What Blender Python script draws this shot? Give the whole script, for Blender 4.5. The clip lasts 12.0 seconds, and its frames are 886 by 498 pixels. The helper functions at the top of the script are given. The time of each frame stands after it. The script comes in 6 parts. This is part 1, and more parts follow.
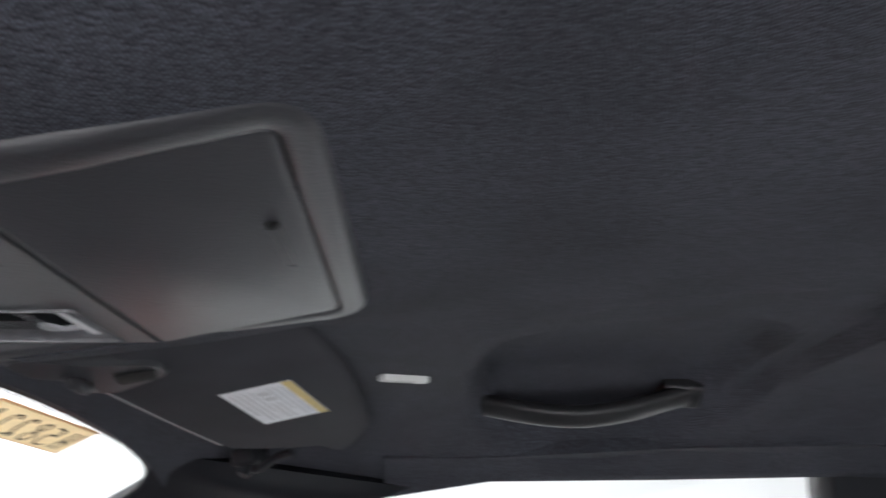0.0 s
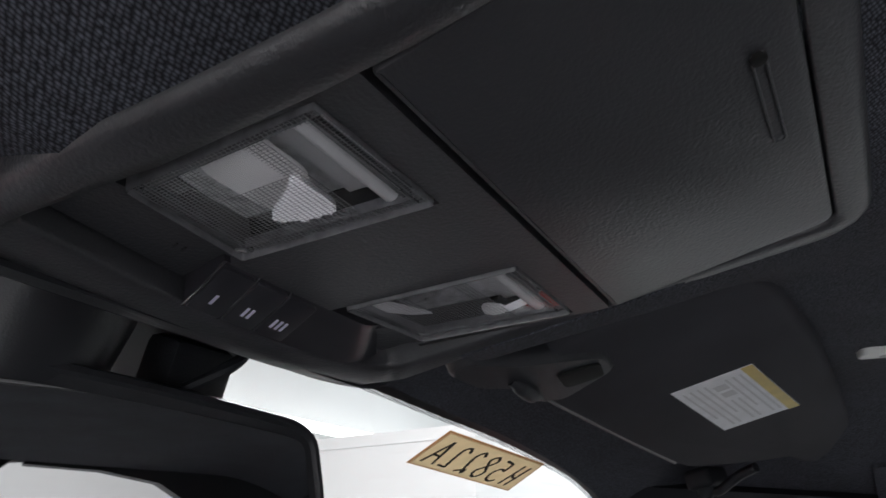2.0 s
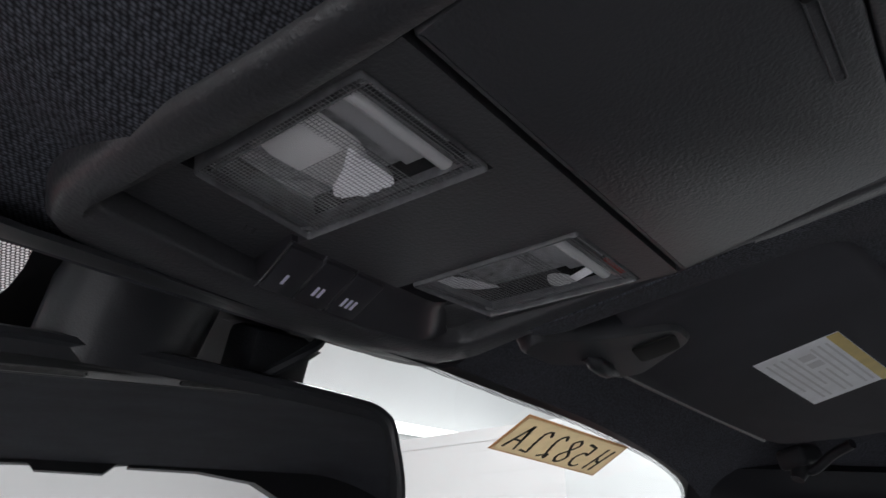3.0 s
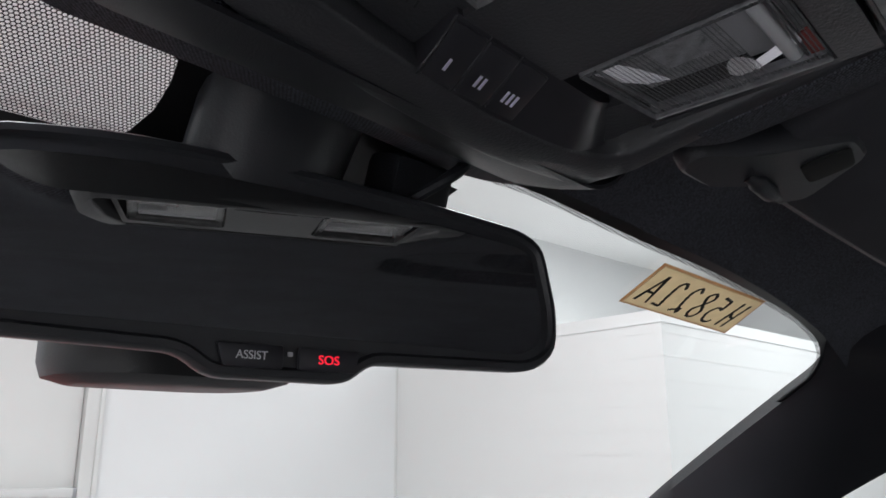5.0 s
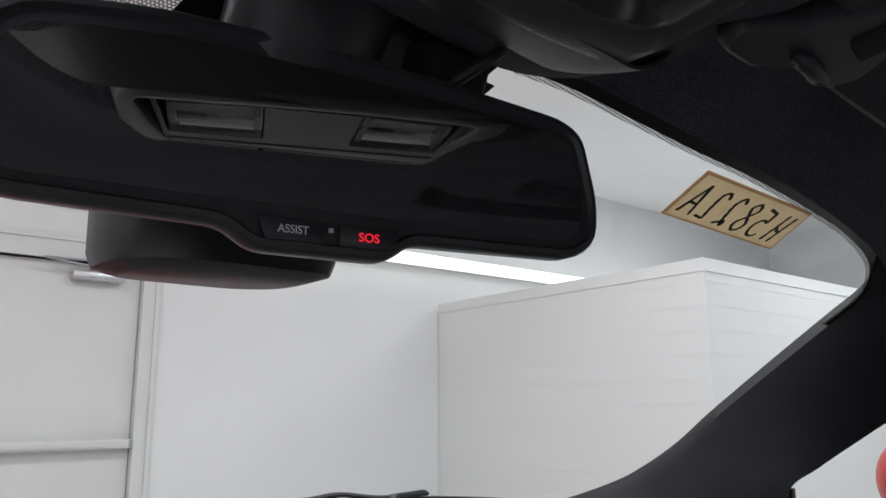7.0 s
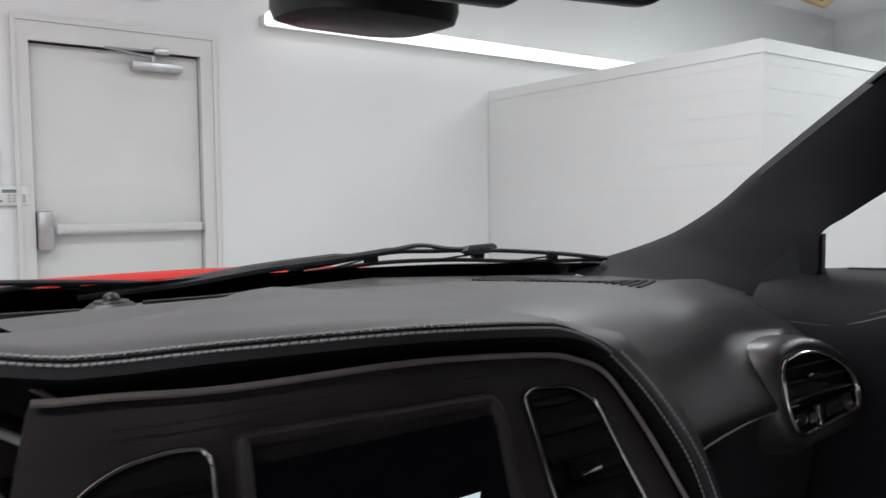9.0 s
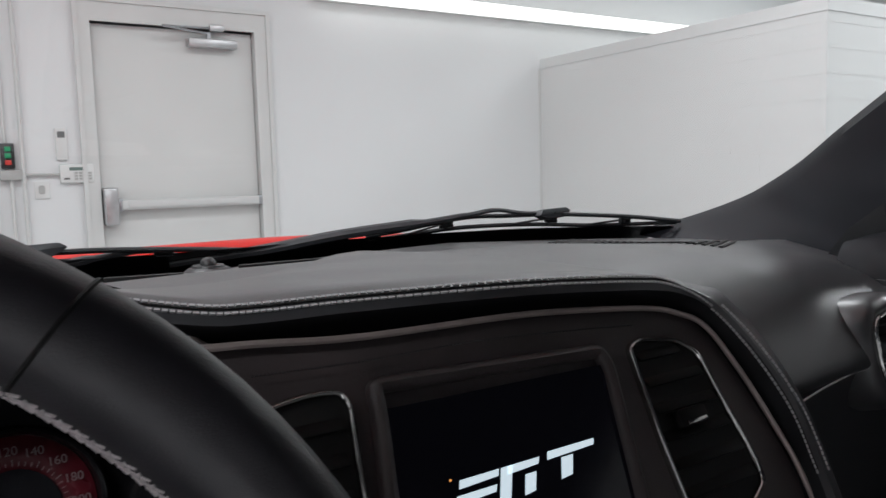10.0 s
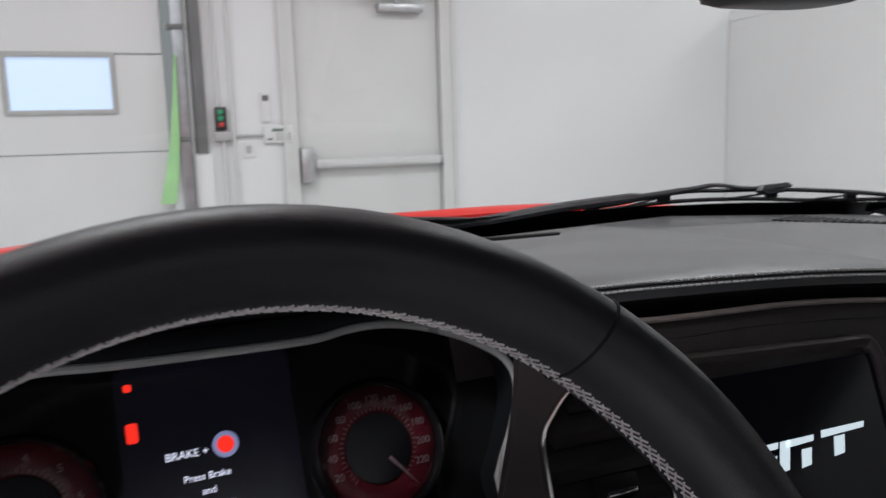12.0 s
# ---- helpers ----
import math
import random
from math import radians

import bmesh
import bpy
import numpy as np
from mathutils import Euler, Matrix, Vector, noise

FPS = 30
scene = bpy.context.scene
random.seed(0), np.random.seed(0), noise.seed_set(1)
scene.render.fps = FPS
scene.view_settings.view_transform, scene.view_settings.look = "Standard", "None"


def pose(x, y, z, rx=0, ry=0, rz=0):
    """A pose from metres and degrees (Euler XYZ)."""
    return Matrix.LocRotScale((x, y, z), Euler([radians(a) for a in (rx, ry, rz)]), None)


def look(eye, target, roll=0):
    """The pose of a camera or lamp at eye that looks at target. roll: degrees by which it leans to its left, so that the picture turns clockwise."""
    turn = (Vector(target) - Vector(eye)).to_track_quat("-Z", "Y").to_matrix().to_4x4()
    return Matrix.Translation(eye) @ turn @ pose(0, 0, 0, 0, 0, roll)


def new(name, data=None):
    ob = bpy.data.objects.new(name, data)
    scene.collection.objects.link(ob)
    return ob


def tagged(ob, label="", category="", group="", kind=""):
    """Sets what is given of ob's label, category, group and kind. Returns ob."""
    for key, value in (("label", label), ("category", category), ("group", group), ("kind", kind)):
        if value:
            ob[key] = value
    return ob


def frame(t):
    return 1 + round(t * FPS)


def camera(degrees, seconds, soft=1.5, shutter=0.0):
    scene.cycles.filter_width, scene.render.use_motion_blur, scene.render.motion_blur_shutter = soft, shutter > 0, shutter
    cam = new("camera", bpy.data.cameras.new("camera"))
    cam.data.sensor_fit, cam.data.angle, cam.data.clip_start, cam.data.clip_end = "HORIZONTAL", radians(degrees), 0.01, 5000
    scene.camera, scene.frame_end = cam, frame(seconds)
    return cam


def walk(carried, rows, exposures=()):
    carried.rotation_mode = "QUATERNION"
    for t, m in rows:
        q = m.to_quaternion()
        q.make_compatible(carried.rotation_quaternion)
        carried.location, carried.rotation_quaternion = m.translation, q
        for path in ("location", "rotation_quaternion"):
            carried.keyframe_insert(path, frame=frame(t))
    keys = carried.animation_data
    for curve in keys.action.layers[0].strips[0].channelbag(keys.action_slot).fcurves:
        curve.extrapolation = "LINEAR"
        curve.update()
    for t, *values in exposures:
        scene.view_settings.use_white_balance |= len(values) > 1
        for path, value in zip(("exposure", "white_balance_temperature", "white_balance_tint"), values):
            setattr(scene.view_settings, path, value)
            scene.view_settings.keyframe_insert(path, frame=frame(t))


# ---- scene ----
cam = camera(59.65, 12.0, 1.5, 0.5)
PATH = [
    (0, (-0.2685, 0.0744, 1.1988), (1.6182, 0.0588, 1.8623), 2.95),
    (0.5, (-0.2494, 0.1139, 1.1959), (1.5963, 0.4284, 1.8991), 2.13),
    (1, (-0.2166, 0.1218, 1.1922), (1.5469, 0.7051, 1.9337), 1.59),
    (1.5, (-0.2108, 0.1265, 1.1823), (1.4856, 0.8693, 1.9378), 0.96),
    (2, (-0.1963, 0.1229, 1.1772), (1.4346, 0.9986, 1.9343), 0.50),
    (2.5, (-0.1922, 0.1205, 1.1711), (1.3789, 1.0992, 1.9285), 0.04),
    (3, (-0.1935, 0.1182, 1.1669), (1.3343, 1.1648, 1.9221), -0.27),
    (3.2, (-0.1964, 0.1195, 1.1663), (1.3216, 1.1843, 1.9159), -0.43),
    (4.8, (-0.1861, 0.1594, 1.1374), (1.2820, 1.4072, 1.6736), 0.05),
    (5, (-0.1859, 0.1589, 1.1379), (1.2662, 1.4339, 1.6535), -0.06),
    (5.5, (-0.1783, 0.1631, 1.1362), (1.2528, 1.4755, 1.6154), -0.17),
    (6, (-0.1755, 0.1666, 1.1165), (1.2332, 1.5109, 1.5731), -0.06),
    (6.5, (-0.1739, 0.1736, 1.1028), (1.2295, 1.5315, 1.5348), -0.06),
    (7, (-0.1798, 0.1644, 1.1065), (1.2213, 1.5309, 1.5180), -0.43),
    (7.5, (-0.2088, 0.1304, 1.0907), (1.1869, 1.5289, 1.4006), -0.27),
    (7.7, (-0.2173, 0.1221, 1.0774), (1.1788, 1.5398, 1.2812), -0.37),
    (9.3, (-0.3055, 0.1130, 1.0566), (1.0161, 1.6075, 0.9085), -1.00),
    (9.5, (-0.3202, 0.1146, 1.0524), (0.9762, 1.6285, 0.8875), -1.11),
    (10, (-0.3269, 0.1294, 1.0525), (0.9178, 1.6838, 0.8649), -1.65),
    (10.2, (-0.3349, 0.1154, 1.0575), (0.8892, 1.6857, 0.8671), -1.55),
    (10.5, (-0.3501, 0.1114, 1.0538), (0.8438, 1.7045, 0.8617), -1.67),
    (10.8, (-0.3757, 0.1098, 1.0639), (0.7854, 1.7266, 0.8694), -1.71),
    (11, (-0.3839, 0.1070, 1.0655), (0.7599, 1.7362, 0.8717), -1.51),
    (11.1, (-0.3861, 0.1099, 1.0649), (0.7440, 1.7483, 0.8687), -1.57),
    (11.4, (-0.4153, 0.1470, 1.0594), (0.6707, 1.8146, 0.8601), -1.39),
    (11.5, (-0.4258, 0.1521, 1.0636), (0.6361, 1.8343, 0.8561), -1.43),
    (11.7, (-0.4379, 0.1455, 1.0703), (0.5625, 1.8628, 0.8454), -1.58),
    (12, (-0.4448, 0.1192, 1.0880), (0.4403, 1.8890, 0.7982), -1.70),
]
EXPOSURE = [(0, 1.42), (0.5, 1.22), (1.0, 0.98), (1.5, 0.65), (2.5, 0.32), (5.5, 0.14), (6.5, -0.14), (9.5, -0.15), (12, -0.12)]
walk(cam, [(t, look(eye, target, roll)) for t, eye, target, roll in PATH], EXPOSURE)

# ---- world and large lights ----
world = bpy.data.worlds.new("world")
scene.world = world
world.use_nodes = True
world.node_tree.nodes["Background"].inputs[0].default_value = (0.9, 0.95, 1.0, 1)
world.node_tree.nodes["Background"].inputs[1].default_value = 0.3


def area_lamp(name, at, size_x, size_y, power, colour=(0.944, 0.966, 1.0), turn=(0, 0, 0)):
    lamp = bpy.data.lights.new(name, "AREA")
    lamp.shape, lamp.size, lamp.size_y, lamp.energy, lamp.color = "RECTANGLE", size_x, size_y, power, colour
    ob = new(name, lamp)
    ob.matrix_world = pose(*at, *turn)
    return tagged(ob, "unseen white fill lamp added under the garage ceiling", "ceiling light", kind="structure")


# unseen fill lamps, added and balanced to light the room and the cabin
for lx, ly, power in ((-2.2, 2.6, 29), (-2.4, -0.6, 112), (2.3, 1.9, 34), (2.3, -0.6, 14), (-0.2, 2.4, 32), (0.0, -3.0, 110), (5.2, 0.6, 52), (6.0, 2.6, 14)):
    area_lamp("ceiling_lamp", (lx, ly, 3.12), 1.3, 0.5, power)


# ---- materials ----
def material(name, colour, rough=0.5, metal=0.0, spec=0.5, vary=0.0, scale=30.0, bump=0.0, bump_scale=400.0,
             coat=0.0, emit=None, emit_power=0.0):
    m = bpy.data.materials.new(name)
    m.use_nodes = True
    nt = m.node_tree
    b = nt.nodes["Principled BSDF"]
    b.inputs["Base Color"].default_value = (*colour, 1)
    b.inputs["Roughness"].default_value = rough
    b.inputs["Metallic"].default_value = metal
    b.inputs["Specular IOR Level"].default_value = spec
    b.inputs["Coat Weight"].default_value = coat
    if emit:
        b.inputs["Emission Color"].default_value = (*emit, 1)
        b.inputs["Emission Strength"].default_value = emit_power
    if vary or bump:
        co = nt.nodes.new("ShaderNodeTexCoord")
    if vary:
        n1 = nt.nodes.new("ShaderNodeTexNoise")
        n1.inputs["Scale"].default_value, n1.inputs["Detail"].default_value = scale, 5
        nt.links.new(co.outputs["Object"], n1.inputs["Vector"])
        ramp = nt.nodes.new("ShaderNodeMapRange")
        ramp.inputs["From Min"].default_value, ramp.inputs["From Max"].default_value = 0.3, 0.7
        ramp.inputs["To Min"].default_value, ramp.inputs["To Max"].default_value = 1 - vary, 1 + vary
        nt.links.new(n1.outputs["Fac"], ramp.inputs["Value"])
        mul = nt.nodes.new("ShaderNodeVectorMath")
        mul.operation = "SCALE"
        mul.inputs[0].default_value = colour
        nt.links.new(ramp.outputs["Result"], mul.inputs["Scale"])
        nt.links.new(mul.outputs["Vector"], b.inputs["Base Color"])
        rr = nt.nodes.new("ShaderNodeMapRange")
        rr.inputs["To Min"].default_value, rr.inputs["To Max"].default_value = max(0.02, rough - 0.08), min(1, rough + 0.08)
        nt.links.new(n1.outputs["Fac"], rr.inputs["Value"])
        nt.links.new(rr.outputs["Result"], b.inputs["Roughness"])
    if bump:
        n2 = nt.nodes.new("ShaderNodeTexNoise")
        n2.inputs["Scale"].default_value, n2.inputs["Detail"].default_value = bump_scale, 3
        nt.links.new(co.outputs["Object"], n2.inputs["Vector"])
        bp = nt.nodes.new("ShaderNodeBump")
        bp.inputs["Strength"].default_value, bp.inputs["Distance"].default_value = bump, 0.001
        nt.links.new(n2.outputs["Fac"], bp.inputs["Height"])
        nt.links.new(bp.outputs["Normal"], b.inputs["Normal"])
    return m


def woven(name, colour, pitch, rough=0.9, depth=0.6):
    """Cloth: slanting rows of short loops, uneven in tone."""
    m = material(name, colour, rough, spec=0.2, vary=0.18, scale=12)
    nt = m.node_tree
    b = nt.nodes["Principled BSDF"]
    co = nt.nodes.new("ShaderNodeTexCoord")
    rot = nt.nodes.new("ShaderNodeMapping")
    rot.inputs["Rotation"].default_value = (0, 0, 0.42)
    rot.inputs["Scale"].default_value = (0.62, 1.0, 0.0)
    nt.links.new(co.outputs["Object"], rot.inputs["Vector"])
    vor = nt.nodes.new("ShaderNodeTexVoronoi")
    vor.voronoi_dimensions = "2D"
    vor.inputs["Scale"].default_value, vor.inputs["Randomness"].default_value = 1 / pitch, 0.38
    nt.links.new(rot.outputs["Vector"], vor.inputs["Vector"])
    bp = nt.nodes.new("ShaderNodeBump")
    bp.inputs["Strength"].default_value, bp.inputs["Distance"].default_value = depth, pitch * 0.5
    bp.invert = True
    nt.links.new(vor.outputs["Distance"], bp.inputs["Height"])
    nt.links.new(bp.outputs["Normal"], b.inputs["Normal"])
    # shade put into the colour: loop crowns paler, hollows darker; some loops paler overall
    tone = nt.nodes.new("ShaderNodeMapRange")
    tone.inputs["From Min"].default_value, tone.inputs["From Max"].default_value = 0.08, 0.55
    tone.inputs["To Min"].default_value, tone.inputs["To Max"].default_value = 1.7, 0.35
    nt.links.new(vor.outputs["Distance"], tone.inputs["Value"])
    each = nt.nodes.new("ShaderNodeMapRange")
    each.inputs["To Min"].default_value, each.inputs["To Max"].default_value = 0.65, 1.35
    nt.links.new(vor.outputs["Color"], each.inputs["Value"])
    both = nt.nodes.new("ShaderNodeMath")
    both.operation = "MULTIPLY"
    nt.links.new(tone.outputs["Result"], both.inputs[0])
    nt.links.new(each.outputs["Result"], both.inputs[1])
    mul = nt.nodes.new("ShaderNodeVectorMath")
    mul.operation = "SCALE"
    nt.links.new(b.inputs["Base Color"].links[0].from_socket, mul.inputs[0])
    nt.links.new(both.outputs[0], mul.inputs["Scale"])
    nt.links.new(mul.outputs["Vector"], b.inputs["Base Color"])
    return m


def clear_glass(name, tint=(0.97, 0.99, 0.98), gloss=0.06):
    m = bpy.data.materials.new(name)
    m.use_nodes = True
    nt = m.node_tree
    nt.nodes.clear()
    out = nt.nodes.new("ShaderNodeOutputMaterial")
    mix = nt.nodes.new("ShaderNodeMixShader")
    tr = nt.nodes.new("ShaderNodeBsdfTransparent")
    tr.inputs[0].default_value = (*tint, 1)
    gl = nt.nodes.new("ShaderNodeBsdfGlossy")
    gl.inputs["Roughness"].default_value = 0.02
    mix.inputs[0].default_value = gloss
    nt.links.new(tr.outputs[0], mix.inputs[1])
    nt.links.new(gl.outputs[0], mix.inputs[2])
    nt.links.new(mix.outputs[0], out.inputs[0])
    return m


def paper(name, colour, rough, vary, scale):
    """Thin paper: some of the light behind it comes through."""
    m = material(name, colour, rough, vary=vary, scale=scale)
    nt = m.node_tree
    b, out = nt.nodes["Principled BSDF"], nt.nodes["Material Output"]
    mix, tl = nt.nodes.new("ShaderNodeMixShader"), nt.nodes.new("ShaderNodeBsdfTranslucent")
    tl.inputs[0].default_value = (*[c ** 0.75 for c in colour], 1)
    mix.inputs[0].default_value = 0.6
    nt.links.new(b.outputs[0], mix.inputs[1])
    nt.links.new(tl.outputs[0], mix.inputs[2])
    nt.links.new(mix.outputs[0], out.inputs[0])
    return m


def prisms(m, pitch, depth):
    """Rows of small pyramids pressed into a clear lens."""
    nt = m.node_tree
    co = nt.nodes.new("ShaderNodeTexCoord")
    vor = nt.nodes.new("ShaderNodeTexVoronoi")
    vor.inputs["Scale"].default_value, vor.inputs["Randomness"].default_value = 1 / pitch, 0.0
    nt.links.new(co.outputs["Object"], vor.inputs["Vector"])
    bp = nt.nodes.new("ShaderNodeBump")
    bp.inputs["Strength"].default_value, bp.inputs["Distance"].default_value = depth, pitch * 0.5
    nt.links.new(vor.outputs["Distance"], bp.inputs["Height"])
    for n in nt.nodes:
        if n.bl_idname in ("ShaderNodeBsdfGlossy", "ShaderNodeBsdfPrincipled"):
            nt.links.new(bp.outputs["Normal"], n.inputs["Normal"])
        if n.bl_idname == "ShaderNodeBsdfPrincipled":
            ramp = nt.nodes.new("ShaderNodeValToRGB")
            ramp.color_ramp.elements[0].position, ramp.color_ramp.elements[0].color = 0.25, (0.95, 0.95, 0.96, 1)
            ramp.color_ramp.elements[1].position, ramp.color_ramp.elements[1].color = 0.52, (0.12, 0.12, 0.13, 1)
            nt.links.new(vor.outputs["Distance"], ramp.inputs[0])
            nt.links.new(ramp.outputs[0], n.inputs["Base Color"])


def dotted_print(name, pitch, radius):
    """Black ceramic print on glass with staggered rows of clear dots."""
    m = bpy.data.materials.new(name)
    m.use_nodes = True
    nt = m.node_tree
    nt.nodes.clear()
    out, mix = nt.nodes.new("ShaderNodeOutputMaterial"), nt.nodes.new("ShaderNodeMixShader")
    tr, bl = nt.nodes.new("ShaderNodeBsdfTransparent"), nt.nodes.new("ShaderNodeBsdfPrincipled")
    bl.inputs["Base Color"].default_value = (0.006, 0.006, 0.007, 1)
    bl.inputs["Roughness"].default_value = 0.3
    co = nt.nodes.new("ShaderNodeTexCoord")

    def vector(op, a, b=None):
        n = nt.nodes.new("ShaderNodeVectorMath")
        n.operation = op
        nt.links.new(a, n.inputs[0])
        if b is not None:
            n.inputs[1].default_value = b
        return n
    grid = vector("MULTIPLY", co.outputs["Object"], (1 / pitch, 1 / (pitch * 3 ** 0.5), 0))
    far = []
    for shift in ((0.0, 0.0, 0.0), (0.5, 0.5, 0.0)):
        cell = vector("FRACTION", vector("ADD", grid.outputs[0], shift).outputs[0])
        mid = vector("SUBTRACT", cell.outputs[0], (0.5, 0.5, 0.0))
        far.append(vector("LENGTH", vector("MULTIPLY", mid.outputs[0], (1.0, 3 ** 0.5, 0.0)).outputs[0]))
    near, less = nt.nodes.new("ShaderNodeMath"), nt.nodes.new("ShaderNodeMath")
    near.operation, less.operation = "MINIMUM", "LESS_THAN"
    less.inputs[1].default_value = radius
    nt.links.new(far[0].outputs["Value"], near.inputs[0])
    nt.links.new(far[1].outputs["Value"], near.inputs[1])
    nt.links.new(near.outputs[0], less.inputs[0])
    nt.links.new(less.outputs[0], mix.inputs[0])
    nt.links.new(bl.outputs[0], mix.inputs[1])
    nt.links.new(tr.outputs[0], mix.inputs[2])
    nt.links.new(mix.outputs[0], out.inputs[0])
    return m


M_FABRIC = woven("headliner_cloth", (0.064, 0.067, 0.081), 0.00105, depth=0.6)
M_VISOR = material("visor_cloth", (0.046, 0.046, 0.053), 0.85, spec=0.15, vary=0.15, scale=16, bump=0.3, bump_scale=1100)
M_FAINT = material("faint_print", (0.60, 0.60, 0.62), 0.6)
M_TRIM = material("trim_plastic", (0.014, 0.015, 0.019), 0.56, spec=0.28, vary=0.12, scale=8, bump=0.25, bump_scale=900)
M_CONSOLE = material("console_plastic", (0.042, 0.042, 0.048), 0.40, spec=0.8, vary=0.10, scale=14, bump=0.30, bump_scale=750)
M_GAP = material("dark_gap", (0.004, 0.004, 0.004), 0.8)
M_BUTTON = material("button_black", (0.034, 0.033, 0.040), 0.33, vary=0.1, scale=60)
M_MARK = material("pale_violet_mark", (0.80, 0.76, 0.95), 0.5)
M_LENSFRAME = material("smoked_lens_edge", (0.06, 0.06, 0.065), 0.12, spec=0.6, vary=0.2, scale=120)
M_FIELD = material("lens_field", (0.62, 0.62, 0.63), 0.30, spec=0.6, vary=0.3, scale=220)
M_LENSEDGE = material("clear_lens_edge", (0.15, 0.15, 0.16), 0.12, spec=0.8, vary=0.25, scale=160)
M_BULB = material("frosted_bulb", (0.78, 0.78, 0.79), 0.25, spec=0.8)
M_RED_GLINT = material("red_lens_glint", (0.45, 0.03, 0.02), 0.25)
M_GLASS = clear_glass("windshield_glass", (0.93, 0.965, 0.955), 0.05)
M_SIDEGLASS = clear_glass("side_glass", (0.92, 0.95, 0.94), 0.05)
M_FRIT = material("black_frit", (0.006, 0.006, 0.007), 0.35)
M_DOTS = dotted_print("frit_dots", 0.0018, 0.38)
M_EDGE_DOTS = dotted_print("edge_dots", 0.0021, 0.36)
M_MIRROR = material("mirror_silver", (0.63, 0.63, 0.62), 0.012, metal=1.0)
M_GLOSS = material("gloss_black", (0.008, 0.008, 0.009), 0.12, vary=0.1, scale=40)
M_SATIN = material("satin_black", (0.024, 0.024, 0.026), 0.38, vary=0.15, scale=30, bump=0.1, bump_scale=1200)
M_WHITE_TEXT = material("white_print", (0.88, 0.88, 0.90), 0.5)
M_RED_TEXT = material("red_backlight", (0.5, 0.01, 0.02), 0.5, emit=(1.0, 0.02, 0.05), emit_power=0.9)
M_LABEL = material("label_paper", (0.80, 0.81, 0.84), 0.55, vary=0.06, scale=90)
M_YELLOW = material("label_yellow", (0.62, 0.47, 0.14), 0.55, vary=0.08, scale=90)
M_PRINT = material("label_print", (0.50, 0.51, 0.54), 0.6)
M_STICKER = paper("sticker_tan", (0.73, 0.64, 0.45), 0.6, vary=0.16, scale=70)
M_STICKER_EDGE = paper("sticker_edge", (0.55, 0.36, 0.20), 0.6, vary=0.2, scale=90)
M_INK = material("marker_ink", (0.020, 0.025, 0.024), 0.5, vary=0.3, scale=400)
M_LEATHER = material("dash_leather", (0.050, 0.050, 0.054), 0.34, spec=0.9, vary=0.14, scale=9, bump=0.16, bump_scale=900)
M_LEATHER2 = material("bezel_leather", (0.056, 0.045, 0.046), 0.44, vary=0.2, scale=18, bump=0.4, bump_scale=700)
M_WHEEL = material("wheel_leather", (0.036, 0.034, 0.040), 0.38, vary=0.12, scale=25, bump=0.16, bump_scale=1500)
M_STITCH = material("grey_thread", (0.52, 0.51, 0.52), 0.7)
M_WSTITCH = material("pale_thread", (0.82, 0.75, 0.76), 0.7, vary=0.2, scale=300)
M_CHROME = material("dark_chrome", (0.55, 0.54, 0.53), 0.16, metal=1.0, vary=0.1, scale=60)
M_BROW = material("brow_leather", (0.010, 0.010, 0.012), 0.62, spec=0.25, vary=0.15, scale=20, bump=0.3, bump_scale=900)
M_EDGE = material("satin_edge", (0.42, 0.35, 0.33), 0.33, metal=0.3, vary=0.1, scale=60)
M_SILVER = material("satin_silver", (0.72, 0.71, 0.70), 0.30, metal=0.35, vary=0.08, scale=40)
M_RED = material("red_paint", (0.62, 0.016, 0.010), 0.40, spec=0.3, coat=0.25, vary=0.04, scale=5)
M_RUBBER = material("wiper_black", (0.012, 0.013, 0.015), 0.45, vary=0.2, scale=50)
M_WIPERARM = material("wiper_arm_grey", (0.035, 0.037, 0.041), 0.42, vary=0.15, scale=40)
# near black: the shade inside the recessed vents is put into the colour
M_SLAT = material("shaded_slat_black", (0.0030, 0.0030, 0.0035), 0.5, spec=0.18)
M_HEADER = material("header_trim_grey", (0.019, 0.020, 0.025), 0.48, vary=0.1, scale=20, bump=0.3, bump_scale=1500)
M_SCREEN = material("screen_glass", (0.003, 0.003, 0.005), 0.10, spec=0.3, emit=(0.10, 0.10, 0.16), emit_power=0.01)
M_LOGO = material("lit_logo", (0.6, 0.7, 0.75), 0.4, emit=(0.72, 0.86, 0.95), emit_power=0.8)
M_DISPLAY = material("cluster_display", (0.006, 0.006, 0.010), 0.15, emit=(0.10, 0.10, 0.18), emit_power=0.018)
M_DIAL = material("dial_red", (0.075, 0.008, 0.013), 0.25, vary=0.3, scale=60)
M_DIALTICK = material("dial_numbers", (0.22, 0.14, 0.15), 0.5)
M_DIAL_CORE = material("dial_core", (0.008, 0.008, 0.010), 0.2)
M_RED_LAMP = material("red_lamp", (0.5, 0.01, 0.01), 0.4, emit=(1.0, 0.03, 0.015), emit_power=1.0)
M_BLUE_RING = material("blue_ring", (0.2, 0.22, 0.4), 0.4, emit=(0.30, 0.34, 0.62), emit_power=0.5)
M_LCD_TEXT = material("lcd_text", (0.5, 0.5, 0.6), 0.4, emit=(0.62, 0.64, 0.80), emit_power=1.3)
M_AMBER = material("amber_led", (0.5, 0.2, 0.05), 0.4, emit=(1.0, 0.4, 0.1), emit_power=1.0)
M_WALL = material("white_wall_paint", (0.80, 0.805, 0.81), 0.75, spec=0.2, vary=0.025, scale=1.3, bump=0.15, bump_scale=60)
